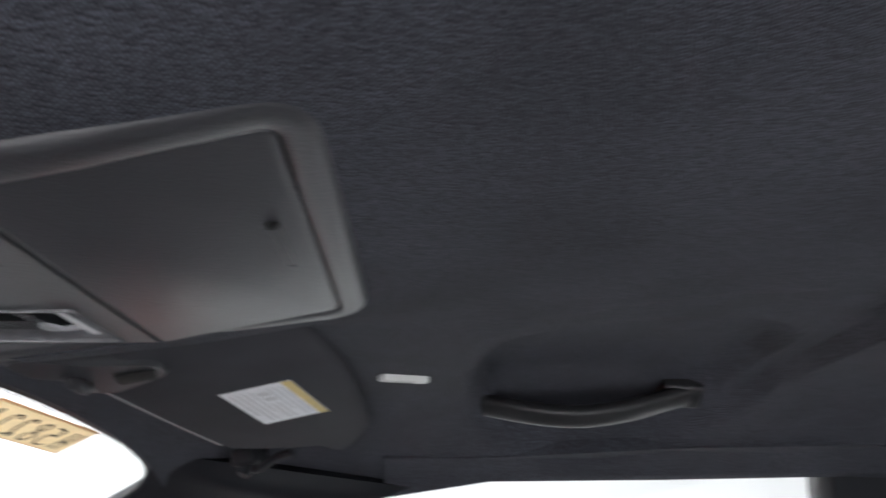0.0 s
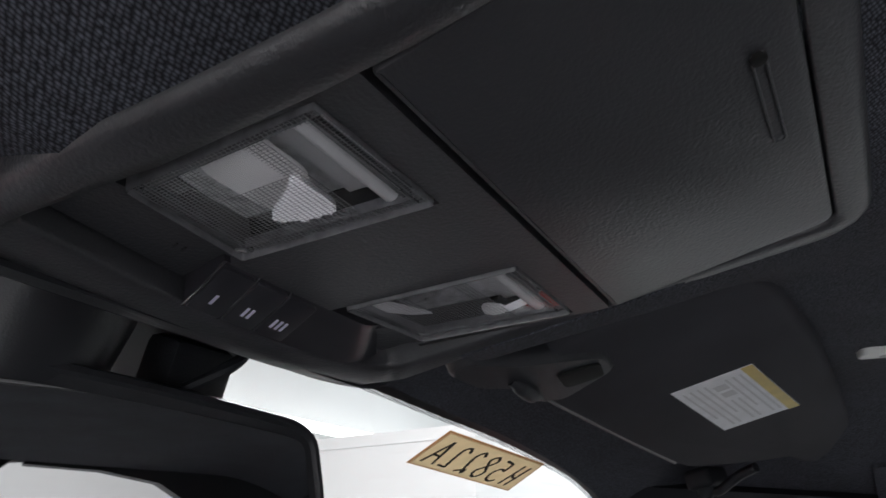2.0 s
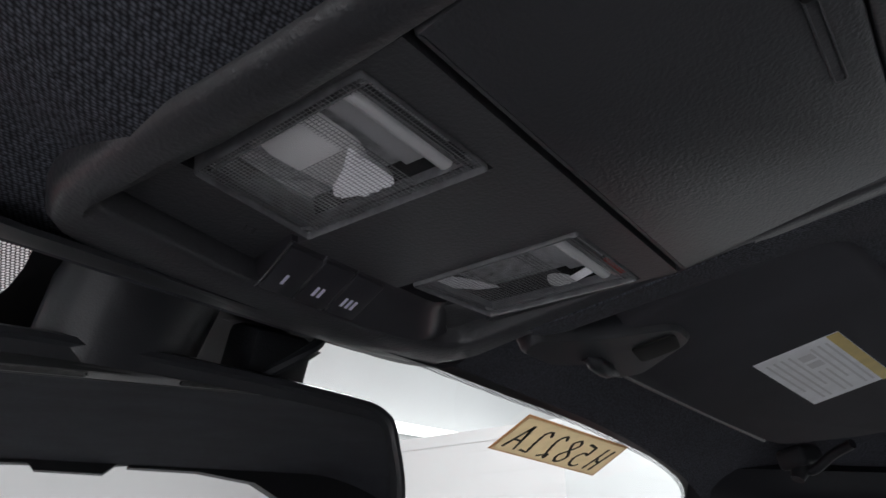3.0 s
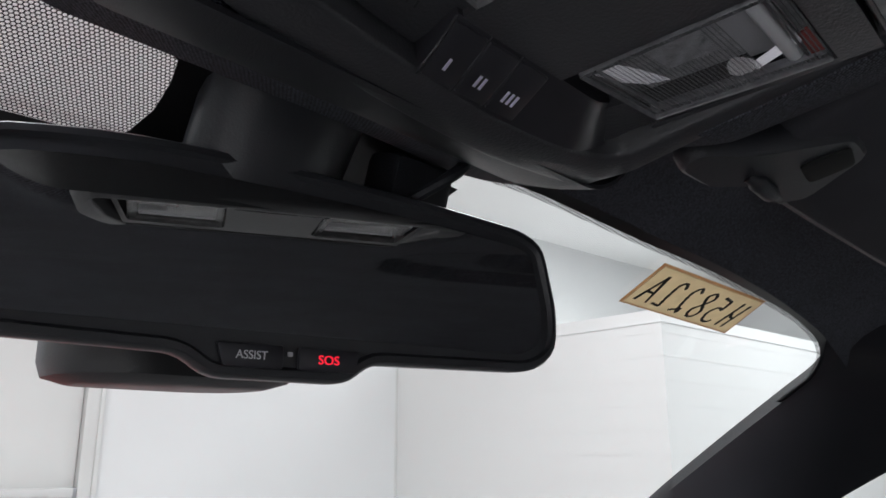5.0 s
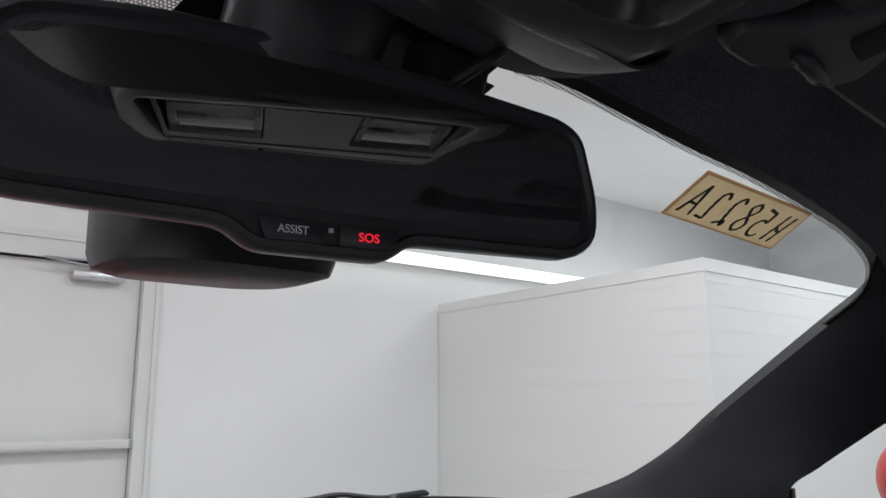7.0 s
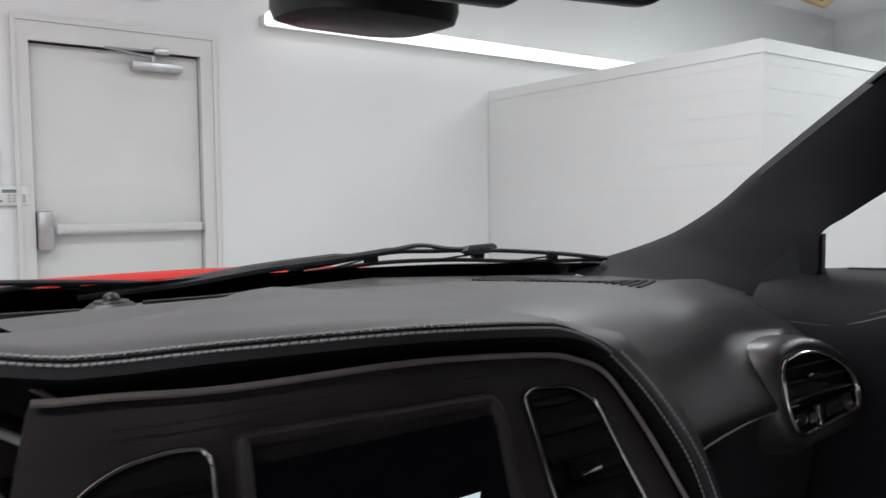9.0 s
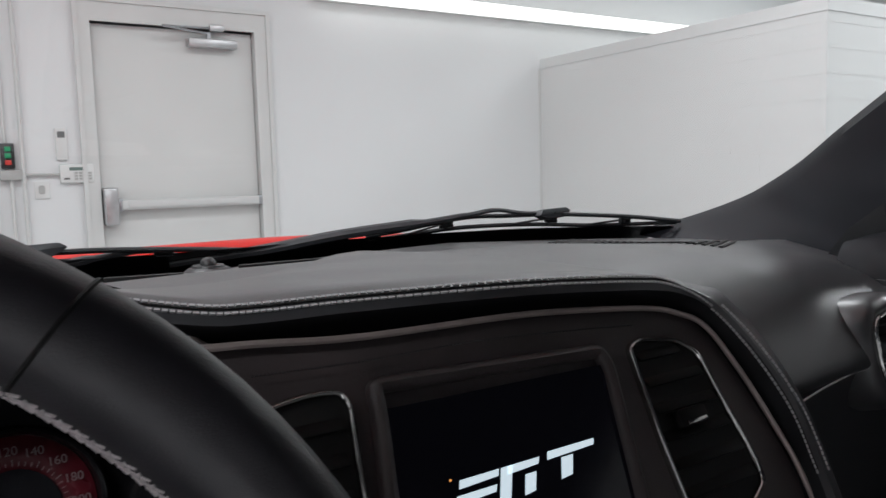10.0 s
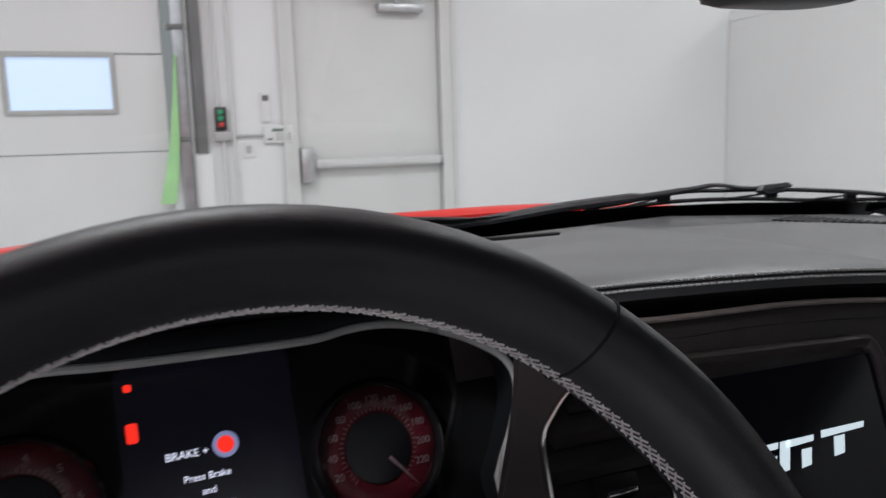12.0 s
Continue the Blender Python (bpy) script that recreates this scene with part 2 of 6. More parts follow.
M_BLOCK = material("white_block_paint", (0.80, 0.80, 0.795), 0.75, spec=0.2, vary=0.012, scale=2.5, bump=0.25, bump_scale=70)
M_DOOR = material("door_paint", (0.72, 0.72, 0.71), 0.5, spec=0.3, vary=0.03, scale=3)
M_FRAME = material("frame_paint", (0.70, 0.70, 0.69), 0.45, spec=0.3, vary=0.03, scale=6)
M_ALU = material("brushed_aluminium", (0.55, 0.55, 0.56), 0.35, metal=0.8, vary=0.1, scale=30)
M_BAR = material("painted_bar", (0.66, 0.66, 0.655), 0.4, vary=0.03, scale=20)
M_GREYBOX = material("grey_box", (0.45, 0.45, 0.44), 0.5, vary=0.05, scale=20)
M_WHITEBOX = material("white_plastic_box", (0.75, 0.75, 0.74), 0.4)
M_STEEL = material("galvanised_steel", (0.40, 0.41, 0.43), 0.4, metal=0.7, vary=0.15, scale=14)
M_DARKJAMB = material("grey_jamb", (0.16, 0.16, 0.16), 0.5, vary=0.12, scale=5)
M_GARAGE = material("garage_door_white", (0.74, 0.74, 0.74), 0.5, vary=0.03, scale=2, bump=0.2, bump_scale=40)
M_GREEN = material("green_strip", (0.40, 0.72, 0.34), 0.5, vary=0.1, scale=8)
M_GREENBTN = material("green_button", (0.02, 0.32, 0.14), 0.4)
M_REDBTN = material("red_button", (0.6, 0.05, 0.04), 0.4)
M_SHELL = material("mirror_shell", (0.030, 0.031, 0.036), 0.34, vary=0.12, scale=30, bump=0.1, bump_scale=1200)
M_LCD = material("keypad_lcd", (0.16, 0.22, 0.20), 0.3)
M_FLOOR = material("floor_grey", (0.68, 0.68, 0.68), 0.35, vary=0.08, scale=2.5, bump=0.2, bump_scale=30)
M_CEIL = material("ceiling_white", (0.90, 0.90, 0.90), 0.8, vary=0.02, scale=2)
M_TUBE = material("light_tube", (0.9, 0.9, 0.9), 0.4, emit=(1.0, 0.99, 0.97), emit_power=1.7)
M_SKYWIN = material("daylight_pane", (0.5, 0.6, 0.75), 0.3, emit=(0.56, 0.68, 0.90), emit_power=0.75)
M_EXIT = material("exit_red", (0.7, 0.05, 0.06), 0.4, emit=(1.0, 0.10, 0.12), emit_power=0.8)
M_LENS = clear_glass("ribbed_lens", (0.97, 0.97, 0.98), 0.06)
prisms(M_LENS, 0.0014, 0.5)
M_PRISM = material("prism_facets", (0.80, 0.80, 0.81), 0.30, metal=0.85)
M_WING = material("reflector_wing", (0.80, 0.79, 0.78), 0.35, vary=0.06, scale=70)
M_RIB = material("lens_rib", (0.22, 0.22, 0.23), 0.20, spec=0.7)
M_CARPET = material("dark_cabin", (0.050, 0.050, 0.052), 0.8, vary=0.2, scale=20, bump=0.3, bump_scale=300)


# ---- mesh helpers ----
I4 = Matrix.Identity(4)


def link(name, bm, mat, smooth=True):
    me = bpy.data.meshes.new(name)
    bmesh.ops.recalc_face_normals(bm, faces=bm.faces)
    bm.to_mesh(me)
    bm.free()
    if smooth:
        for p in me.polygons:
            p.use_smooth = True
        me.set_sharp_from_angle(angle=radians(38))
    me.materials.append(mat)
    return new(name, me)


def part(name, bm, mat, parent=None, label="", smooth=True):
    ob = link(name, bm, mat, smooth)
    if parent is not None:
        ob.parent = parent
    if label:
        tagged(ob, label)
    return ob


def thing(name, at, label, category, group="", kind=""):
    ob = new(name)
    ob.empty_display_size = 0.02
    ob.location = at
    return tagged(ob, label, category, group, kind)


def under(ob, parent):
    """Makes ob a part of parent and leaves it where it stands."""
    ob.parent = parent
    ob.matrix_parent_inverse = Matrix.Translation(parent.location).inverted()
    return ob


def piece(name, bm, mat, parent, label="", smooth=True):
    """A part built in world places under a thing that is an Empty."""
    ob = link(name, bm, mat, smooth)
    if parent.type == "EMPTY":
        under(ob, parent)
    else:
        ob.parent = parent
        ob.matrix_parent_inverse = Matrix.Identity(4)
    if label:
        tagged(ob, label)
    return ob


def frame_of(origin, x_axis, normal):
    n = Vector(normal).normalized()
    x = Vector(x_axis)
    x = (x - n * x.dot(n)).normalized()
    y = n.cross(x)
    m = Matrix((x, y, n)).transposed().to_4x4()
    m.translation = origin
    return m


def rounded(points, radius, steps=4):
    """A polygon with its corners rounded; radius may be one number or one a corner."""
    out, n = [], len(points)
    for i, p in enumerate(points):
        p, a, b = Vector(p), Vector(points[i - 1]), Vector(points[(i + 1) % n])
        r = radius[i] if isinstance(radius, (list, tuple)) else radius
        da, db = a - p, b - p
        k = min(r, da.length * 0.48, db.length * 0.48)
        p0, p1 = p + da.normalized() * k, p + db.normalized() * k
        for j in range(steps + 1):
            s = j / steps
            out.append(p0 * (1 - s) ** 2 + p * 2 * s * (1 - s) + p1 * s * s)
    return [(q.x, q.y) for q in out]


def rect(x0, y0, x1, y1):
    return [(x0, y0), (x1, y0), (x1, y1), (x0, y1)]


def grown(poly, d):
    """The polygon moved outwards by d (inwards if negative)."""
    n = len(poly)
    area = sum(poly[i - 1][0] * poly[i][1] - poly[i][0] * poly[i - 1][1] for i in range(n))
    s = 1 if area > 0 else -1
    out = []
    for i in range(n):
        a, p, b = Vector(poly[i - 1]), Vector(poly[i]), Vector(poly[(i + 1) % n])
        e0, e1 = (p - a), (b - p)
        if e0.length < 1e-9:
            e0 = e1
        if e1.length < 1e-9:
            e1 = e0
        n0, n1 = Vector((e0.y, -e0.x)).normalized(), Vector((e1.y, -e1.x)).normalized()
        nn = (n0 + n1)
        nn = nn.normalized() if nn.length > 1e-6 else n0
        k = min(2.0, 1 / max(0.3, nn.dot(n0)))
        q = p + nn * d * s * k
        out.append((q.x, q.y))
    return out


def loft(rings, closed=True, cap0=False, cap1=False, bm=None):
    """A skin over rings of points, each with the same number."""
    bm = bm or bmesh.new()
    vs = [[bm.verts.new(p) for p in ring] for ring in rings]
    n = len(rings[0])
    for a, b in zip(vs, vs[1:]):
        for i in range(n if closed else n - 1):
            j = (i + 1) % n
            bm.faces.new((a[i], a[j], b[j], b[i]))
    if cap0:
        bm.faces.new(list(reversed(vs[0])))
    if cap1:
        bm.faces.new(vs[-1])
    return bm


def profile(poly, m, steps, cap0=True, cap1=True, bm=None):
    """Rings of the polygon grown by and raised to (grow, height) for each step, in the plane m."""
    rings = []
    for g, h in steps:
        rings.append([m @ Vector((x, y, h)) for x, y in (grown(poly, g) if abs(g) > 1e-9 else poly)])
    return loft(rings, True, cap0, cap1, bm)


def slab(poly, m, h0, h1, bevel=0.0, bm=None):
    """A plate from height h0 to h1 with a softened upper edge."""
    if bevel:
        s = 1 if h1 > h0 else -1
        steps = [(0, h0), (0, h1 - s * bevel), (-bevel * 0.3, h1 - s * bevel * 0.3), (-bevel, h1)]
    else:
        steps = [(0, h0), (0, h1)]
    return profile(poly, m, steps, bm=bm)


def ring_frame(poly, m, width, h0, h1, round_by=0.4):
    """A frame along the polygon: outwards edge on it, width inwards, with a rounded face."""
    w = width
    d = (h1 - h0)
    steps = [(0, h0), (0, h0 + d * 0.6), (-w * 0.18, h1 - d * 0.12), (-w * 0.5, h1), (-w * 0.82, h1 - d * 0.12), (-w, h0 + d * 0.6), (-w, h0)]
    rings = [[m @ Vector((x, y, h)) for x, y in grown(poly, g)] for g, h in steps]
    return loft(rings + [rings[0]], True)


def box(bm, m, x0, y0, z0, x1, y1, z1):
    vs = [bm.verts.new(m @ Vector((x, y, z))) for z in (z0, z1) for y in (y0, y1) for x in (x0, x1)]
    for f in ((0, 2, 3, 1), (4, 5, 7, 6), (0, 1, 5, 4), (2, 6, 7, 3), (0, 4, 6, 2), (1, 3, 7, 5)):
        bm.faces.new([vs[i] for i in f])
    return bm


def soft_box(m, x0, y0, z0, x1, y1, z1, r=0.003, steps=2):
    bm = box(bmesh.new(), m, x0, y0, z0, x1, y1, z1)
    bmesh.ops.bevel(bm, geom=list(bm.edges), offset=r, segments=steps, profile=0.5, affect="EDGES")
    return bm


def spline(points, per=6, closed=False):
    """A smooth line through the points (Catmull-Rom)."""
    pts = [Vector(p) for p in points]
    n, out = len(pts), []
    for i in range(n if closed else n - 1):
        p1, p2 = pts[i], pts[(i + 1) % n]
        p0 = pts[i - 1] if (closed or i > 0) else p1 * 2 - p2
        p3 = pts[(i + 2) % n] if (closed or i + 2 < n) else p2 * 2 - p1
        for j in range(per):
            t = j / per
            out.append(0.5 * ((2 * p1) + (p2 - p0) * t + (2 * p0 - 5 * p1 + 4 * p2 - p3) * t * t + (3 * p1 - p0 - 3 * p2 + p3) * t ** 3))
    if not closed:
        out.append(pts[-1])
    return out


def tube(points, radius, sides=8, closed=False, flat=1.0, up=(0, 0, 1), bm=None):
    """A tube along the points; radius may be a list; flat squeezes it along up."""
    pts = [Vector(p) for p in points]
    n, rings = len(pts), []
    for i, p in enumerate(pts):
        a = pts[i - 1] if (i or closed) else p
        b = pts[(i + 1) % n] if (i + 1 < n or closed) else p
        t = (b - a).normalized()
        u = Vector(up)
        u = u - t * u.dot(t)
        u = u.normalized() if u.length > 1e-6 else t.orthogonal().normalized()
        s = t.cross(u)
        r = radius[i] if isinstance(radius, (list, tuple)) else radius
        rings.append([p + s * (r * math.cos(k * math.tau / sides)) + u * (r * flat * math.sin(k * math.tau / sides)) for k in range(sides)])
    if closed:
        return loft(rings + [rings[0]], True, bm=bm)
    return loft(rings, True, True, True, bm)


def sheet(f, us, vs, thick=0.0, axis=(0, 0, 1)):
    """A grid of points f(u, v), thickened along axis."""
    rings = [[Vector(f(u, v)) for v in vs] for u in us]
    bm = bmesh.new()
    a = Vector(axis) * thick
    lo = [[bm.verts.new(p) for p in r] for r in rings]
    for i in range(len(us) - 1):
        for j in range(len(vs) - 1):
            bm.faces.new((lo[i][j], lo[i + 1][j], lo[i + 1][j + 1], lo[i][j + 1]))
    if thick:
        hi = [[bm.verts.new(p + a) for p in r] for r in rings]
        for i in range(len(us) - 1):
            for j in range(len(vs) - 1):
                bm.faces.new((hi[i][j], hi[i][j + 1], hi[i + 1][j + 1], hi[i + 1][j]))
        rim = [(i, 0) for i in range(len(us))] + [(len(us) - 1, j) for j in range(1, len(vs))]
        rim += [(i, len(vs) - 1) for i in range(len(us) - 2, -1, -1)] + [(0, j) for j in range(len(vs) - 2, 0, -1)]
        for (i, j), (k, l) in zip(rim, rim[1:] + rim[:1]):
            bm.faces.new((lo[i][j], lo[k][l], hi[k][l], hi[i][j]))
    return bm


def line(a, b, n):
    return [a + (b - a) * i / (n - 1) for i in range(n)]


def merge(bm, other):
    """Adds the faces of another bmesh to bm."""
    me = bpy.data.meshes.new("join")
    other.to_mesh(me)
    other.free()
    bm.from_mesh(me)
    bpy.data.meshes.remove(me)
    return bm


def lettering(name, text, size, m, mat, parent, depth=0.0004, shear=0.0, flip=False):
    cu = bpy.data.curves.new(name, "FONT")
    cu.body, cu.size, cu.align_x, cu.align_y, cu.extrude, cu.shear = text, size, "CENTER", "CENTER", depth, shear
    tmp = new(name + "_tmp", cu)
    me = bpy.data.meshes.new_from_object(tmp.evaluated_get(bpy.context.evaluated_depsgraph_get()))
    bpy.data.objects.remove(tmp)
    bpy.data.curves.remove(cu)
    me.transform(m @ (Matrix.Diagonal((-1, 1, 1, 1)) if flip else I4))
    me.materials.clear()
    me.materials.append(mat)
    ob = new(name, me)
    if parent.type == "EMPTY":
        under(ob, parent)
    else:
        ob.parent = parent
    return ob


# ---- the garage room ----
WALL_TURN = -6.86
WM = pose(0, 0, 0, 0, 0, WALL_TURN) @ Matrix.Translation((-0.108, -0.025, -0.060)) @ Matrix.Diagonal((0.987, 1, 1.006, 1))          # local x along the door wall, y towards it
WALL_Y = 4.92
PART_A, PART_B = (3.76, 4.92), (3.74, 2.55)     # partition wall, in the local plan: from the door wall to its corner


def room_box(name, x0, y0, z0, x1, y1, z1, mat, label, category):
    return tagged(link(name, box(bmesh.new(), WM, x0, y0, z0, x1, y1, z1), mat, False), label, category, kind="structure")


room_box("floor", -6.2, -7.2, -0.2, 9.2, 7.2, 0.0, M_FLOOR, "smooth grey concrete garage floor", "floor")
room_box("ceiling", -6.2, -7.2, 3.2, 9.2, 7.2, 3.4, M_CEIL, "plain white garage ceiling", "ceiling")
D0, D1, DT = 0.455, 1.420, 2.027
north = bmesh.new()
for q in ((-0.15, 0, D0, 3.2), (D0, DT, D1, 3.2), (D1, 0, 9.0, 3.2), (-4.6, 2.75, -0.15, 3.2), (-6.0, 0, -4.6, 3.2)):
    box(north, WM, q[0], WALL_Y, q[1], q[2], WALL_Y + 0.18, q[3])
tagged(link("wall_north", north, M_WALL, False), "smooth white painted garage wall with a door", "wall", kind="structure")
room_box("wall_south", -6.0, -7.18, 0, 9.0, -7.0, 3.2, M_WALL, "plain white garage wall", "wall")
room_box("wall_west", -6.18, -7.0, 0, -6.0, 5.1, 3.2, M_WALL, "plain white garage wall", "wall")
room_box("wall_east", 9.0, -7.0, 0, 9.18, 5.1, 3.2, M_WALL, "plain white garage wall", "wall")


def pv(x, y, z):
    return WM @ Vector((x, y, z))


# Low partition of painted blocks: its core, and the courses that stand proud of the joints.
def partition():
    core = bmesh.new()
    top = 1.912
    box(core, WM, 3.743, 2.553, 0, 8.9, WALL_Y, top - 0.001)
    wall = tagged(link("wall_partition", core, M_BLOCK, False), "low white painted block partition with faint courses", "wall", kind="structure")
    course = 0.1335
    zs = [1.900 - 0.312 * 1.0 - course * i for i in range(-2, 13)]
    length = 0.40
    meshes = {}
    for face in ("west", "south"):
        span = (2.55, WALL_Y) if face == "west" else (3.74, 7.2)
        for row, z0 in enumerate(zs):
            h = course - 0.0020
            s = span[0] + (length / 2 if row % 2 else 0.0)
            cuts = [span[0]] + [c for c in [s + length * j for j in range(0, 14)] if span[0] + 0.05 < c < span[1] - 0.05] + [span[1]]
            for a, b in zip(cuts, cuts[1:]):
                key = (face, round(b - a, 3))
                if key not in meshes:
                    bm = bmesh.new()
                    L = b - a - 0.0002
                    if face == "west":
                        box(bm, I4, -0.0015, 0, 0, 0.01, L, h)
                    else:
                        box(bm, I4, 0, -0.0015, 0, L, 0.01, h)
                    me = bpy.data.meshes.new("block")
                    bmesh.ops.recalc_face_normals(bm, faces=bm.faces)
                    bm.to_mesh(me)
                    bm.free()
                    me.materials.append(M_BLOCK)
                    meshes[key] = me
                ob = new("block", meshes[key])
                ob.parent = wall
                jig = random.uniform(-0.0001, 0.0001)
                ob.matrix_basis = WM @ (Matrix.Translation((3.743 + jig, a, z0)) if face == "west" else Matrix.Translation((a, 2.553 + jig, z0)))
    cap = box(bmesh.new(), WM, 3.735, 2.545, top, 8.9, WALL_Y, top + 0.008)
    j = link("corner_joint", box(bmesh.new(), WM, 3.722, WALL_Y - 0.003, 0, 3.740, WALL_Y + 0.001, top), M_FRAME, False)
    j.parent = wall
    tagged(j, "grey strip down the corner between the two walls")
    c = link("cap", cap, M_WALL, False)
    c.parent = wall
    tagged(c, "thin white cap along the partition's top")


def exit_door():
    f = bmesh.new()
    y = WALL_Y
    for q in ((D0 - 0.075, 0, D0 + 0.004, DT + 0.115), (D1 - 0.004, 0, D1 + 0.085, DT + 0.115), (D0 + 0.004, DT, D1 - 0.004, DT + 0.115)):
        box(f, WM, q[0], y - 0.022, q[1], q[2], y + 0.10, q[3])
    door = tagged(link("door_1", f, M_FRAME, False), "white steel exit door in a white frame, closed", "door", kind="structure")
    stop = bmesh.new()
    for q in ((D0 - 0.085, 0, D0 - 0.06, DT + 0.130), (D1 + 0.07, 0, D1 + 0.095, DT + 0.130), (D0 - 0.06, DT + 0.105, D1 + 0.07, DT + 0.130)):
        box(stop, WM, q[0], y - 0.034, q[1], q[2], y - 0.018, q[3])
    piece("casing", stop, M_FRAME, door, "narrow white casing round the frame")
    piece("leaf", soft_box(WM, D0 + 0.008, y + 0.035, 0.01, D1 - 0.008, y + 0.08, DT - 0.006, 0.004), M_DOOR, door)
    # panic bar
    piece("panic_bar", soft_box(WM, 0.565, y - 0.045, 0.965, D1 - 0.03, y + 0.0, 1.02, 0.010, 3), M_BAR, door, "white push bar across the door")
    piece("push_pad", soft_box(WM, 0.60, y - 0.052, 0.975, 1.26, y - 0.03, 1.012, 0.006, 2), M_BAR, door)
    piece("lock_case", soft_box(WM, 0.468, y - 0.06, 0.88, 0.548, y + 0.034, 1.095, 0.012, 3), M_ALU, door, "brushed metal lock case of the push bar")
    piece("end_bracket", soft_box(WM, 0.548, y - 0.035, 0.955, 0.575, y + 0.034, 1.03, 0.005), M_STEEL, door)
    piece("end_cap", soft_box(WM, D1 - 0.035, y - 0.042, 0.965, D1 - 0.01, y + 0.034, 1.02, 0.006), M_STEEL, door)
    # closer
    cl = piece("door_closer", soft_box(WM, 1.005, y - 0.045, 1.915, 1.30, y + 0.034, 1.965, 0.008, 2), M_ALU, door, "silver door closer with its folding arm")
    arm = bmesh.new()
    box(arm, WM, 1.115, y - 0.04, 1.965, 1.135, y - 0.02, 2.0)
    merge(arm, tube([pv(1.125, y - 0.03, 1.995), pv(0.84, y - 0.10, 2.012)], 0.007, 6))
    merge(arm, tube([pv(0.84, y - 0.10, 2.014), pv(1.16, y - 0.03, 2.03)], 0.006, 6))
    piece("closer_arm", arm, M_STEEL, cl)
    piece("arm_shoe", soft_box(WM, 1.13, y - 0.05, 2.01, 1.22, y - 0.02, 2.05, 0.008), M_ALU, cl)
    return door


def wall_fittings():
    y = WALL_Y
    # thermostat-like white panel with keypad
    k = thing("alarm_keypad", pv(0.34, y, 1.18), "white alarm keypad with grey display on the wall", "keypad")
    piece("case", soft_box(WM, 0.250, y - 0.03, 1.127, 0.428, y, 1.232, 0.008), M_WHITEBOX, k)
    piece("display", slab(rect(0.30, 1.196, 0.395, 1.214), WM @ Matrix(((1, 0, 0, 0), (0, 0, -1, y - 0.03), (0, 1, 0, 0), (0, 0, 0, 1))), -0.001, 0.0015), M_LCD, k)
    wm = WM @ Matrix(((1, 0, 0, 0), (0, 0, -1, y - 0.03), (0, 1, 0, 0), (0, 0, 0, 1)))
    for i in range(4):
        for j in range(3):
            x, z = 0.325 + i * 0.024, 1.145 + j * 0.016
            piece("key", slab(rounded(rect(x, z, x + 0.017, z + 0.010), 0.002, 2), wm, 0, 0.003), M_GREYBOX, k)
    piece("logo_bar", slab(rect(0.27, 1.147, 0.30, 1.156), wm, 0, 0.002), M_DARKJAMB, k)
    r = thing("wall_controller", pv(0.27, y, 1.37), "slim white wall controller with a small grey window", "controller")
    wm2 = WM @ Matrix(((1, 0, 0, 0), (0, 0, -1, y), (0, 1, 0, 0), (0, 0, 0, 1)))
    piece("case", slab(rounded(rect(0.240, 1.255, 0.300, 1.432), 0.006, 3), wm2, 0, 0.02, 0.004), M_WHITEBOX, r)
    piece("window", slab(rect(0.252, 1.378, 0.290, 1.412), wm2, 0.02, 0.0215), M_DARKJAMB, r)
    g = thing("door_button_station", pv(0.0, y, 1.28), "black push-button station with green and red buttons", "switch")
    piece("case", slab(rounded(rect(-0.033, 1.213, 0.034, 1.346), 0.005, 3), wm2, 0, 0.045, 0.004), M_SATIN, g)
    for z, mt in ((1.316, M_GREENBTN), (1.28, M_GREENBTN), (1.244, M_REDBTN)):
        piece("button", slab(rounded(rect(-0.014, z - 0.013, 0.016, z + 0.013), 0.004, 3), wm2, 0.045, 0.053, 0.002), mt, g)
    tagged(link("junction_box", soft_box(WM, -0.045, y - 0.05, 1.150, 0.062, y, 1.203, 0.005), M_GREYBOX), "small grey junction box under the button station", "box")
    o = thing("wall_outlet", pv(0.16, y, 1.09), "white single wall outlet plate", "outlet")
    piece("plate", slab(rounded(rect(0.120, 1.045, 0.195, 1.140), 0.005, 3), wm2, 0, 0.008, 0.002), M_WHITEBOX, o)
    piece("socket", slab(rounded(rect(0.140, 1.070, 0.172, 1.118), 0.012, 3), wm2, 0.008, 0.011), M_GREYBOX, o)
    for n, pts, rad in (("conduit", [(-0.012, y - 0.02, 3.15), (-0.010, y - 0.02, 1.35)], 0.009), ("conduit", [(0.068, y - 0.03, 3.15), (0.072, y - 0.03, 0.1)], 0.011),
                        ("conduit", [(0.06, y - 0.02, 1.176), (0.25, y - 0.02, 1.176)], 0.007), ("conduit", [(0.01, y - 0.02, 1.15), (0.01, y - 0.02, 0.3)], 0.010)):
        tagged(link(n, tube([pv(*p) for p in pts], rad, 8), M_GREYBOX if rad < 0.008 else M_FRAME), "thin painted conduit along the white wall", "conduit")
    x = thing("exit_sign", pv(1.02, y, 2.43), "white exit sign with red letters over the door", "exit sign")
    piece("case", soft_box(WM, 0.838, y - 0.05, 2.335, 1.150, y, 2.535, 0.01), M_WHITEBOX, x)
    lettering("exit_letters", "EXIT", 0.17, WM @ Matrix(((1, 0, 0, 0.994), (0, 0, -1, y - 0.051), (0, 1, 0, 2.435), (0, 0, 0, 1))), M_EXIT, x, 0.001)
    for s in (-0.03, 1.0):
        piece("lamp_head", soft_box(WM, 0.79 + 0.36 * (s > 0), y - 0.08, 2.42, 0.838 + 0.36 * (s > 0), y, 2.47, 0.012, 3), M_GREYBOX, x)
    t = thing("tube_light", pv(4.0, y - 0.12, 2.3), "long glowing tube light along the top of the wall", "tube light")
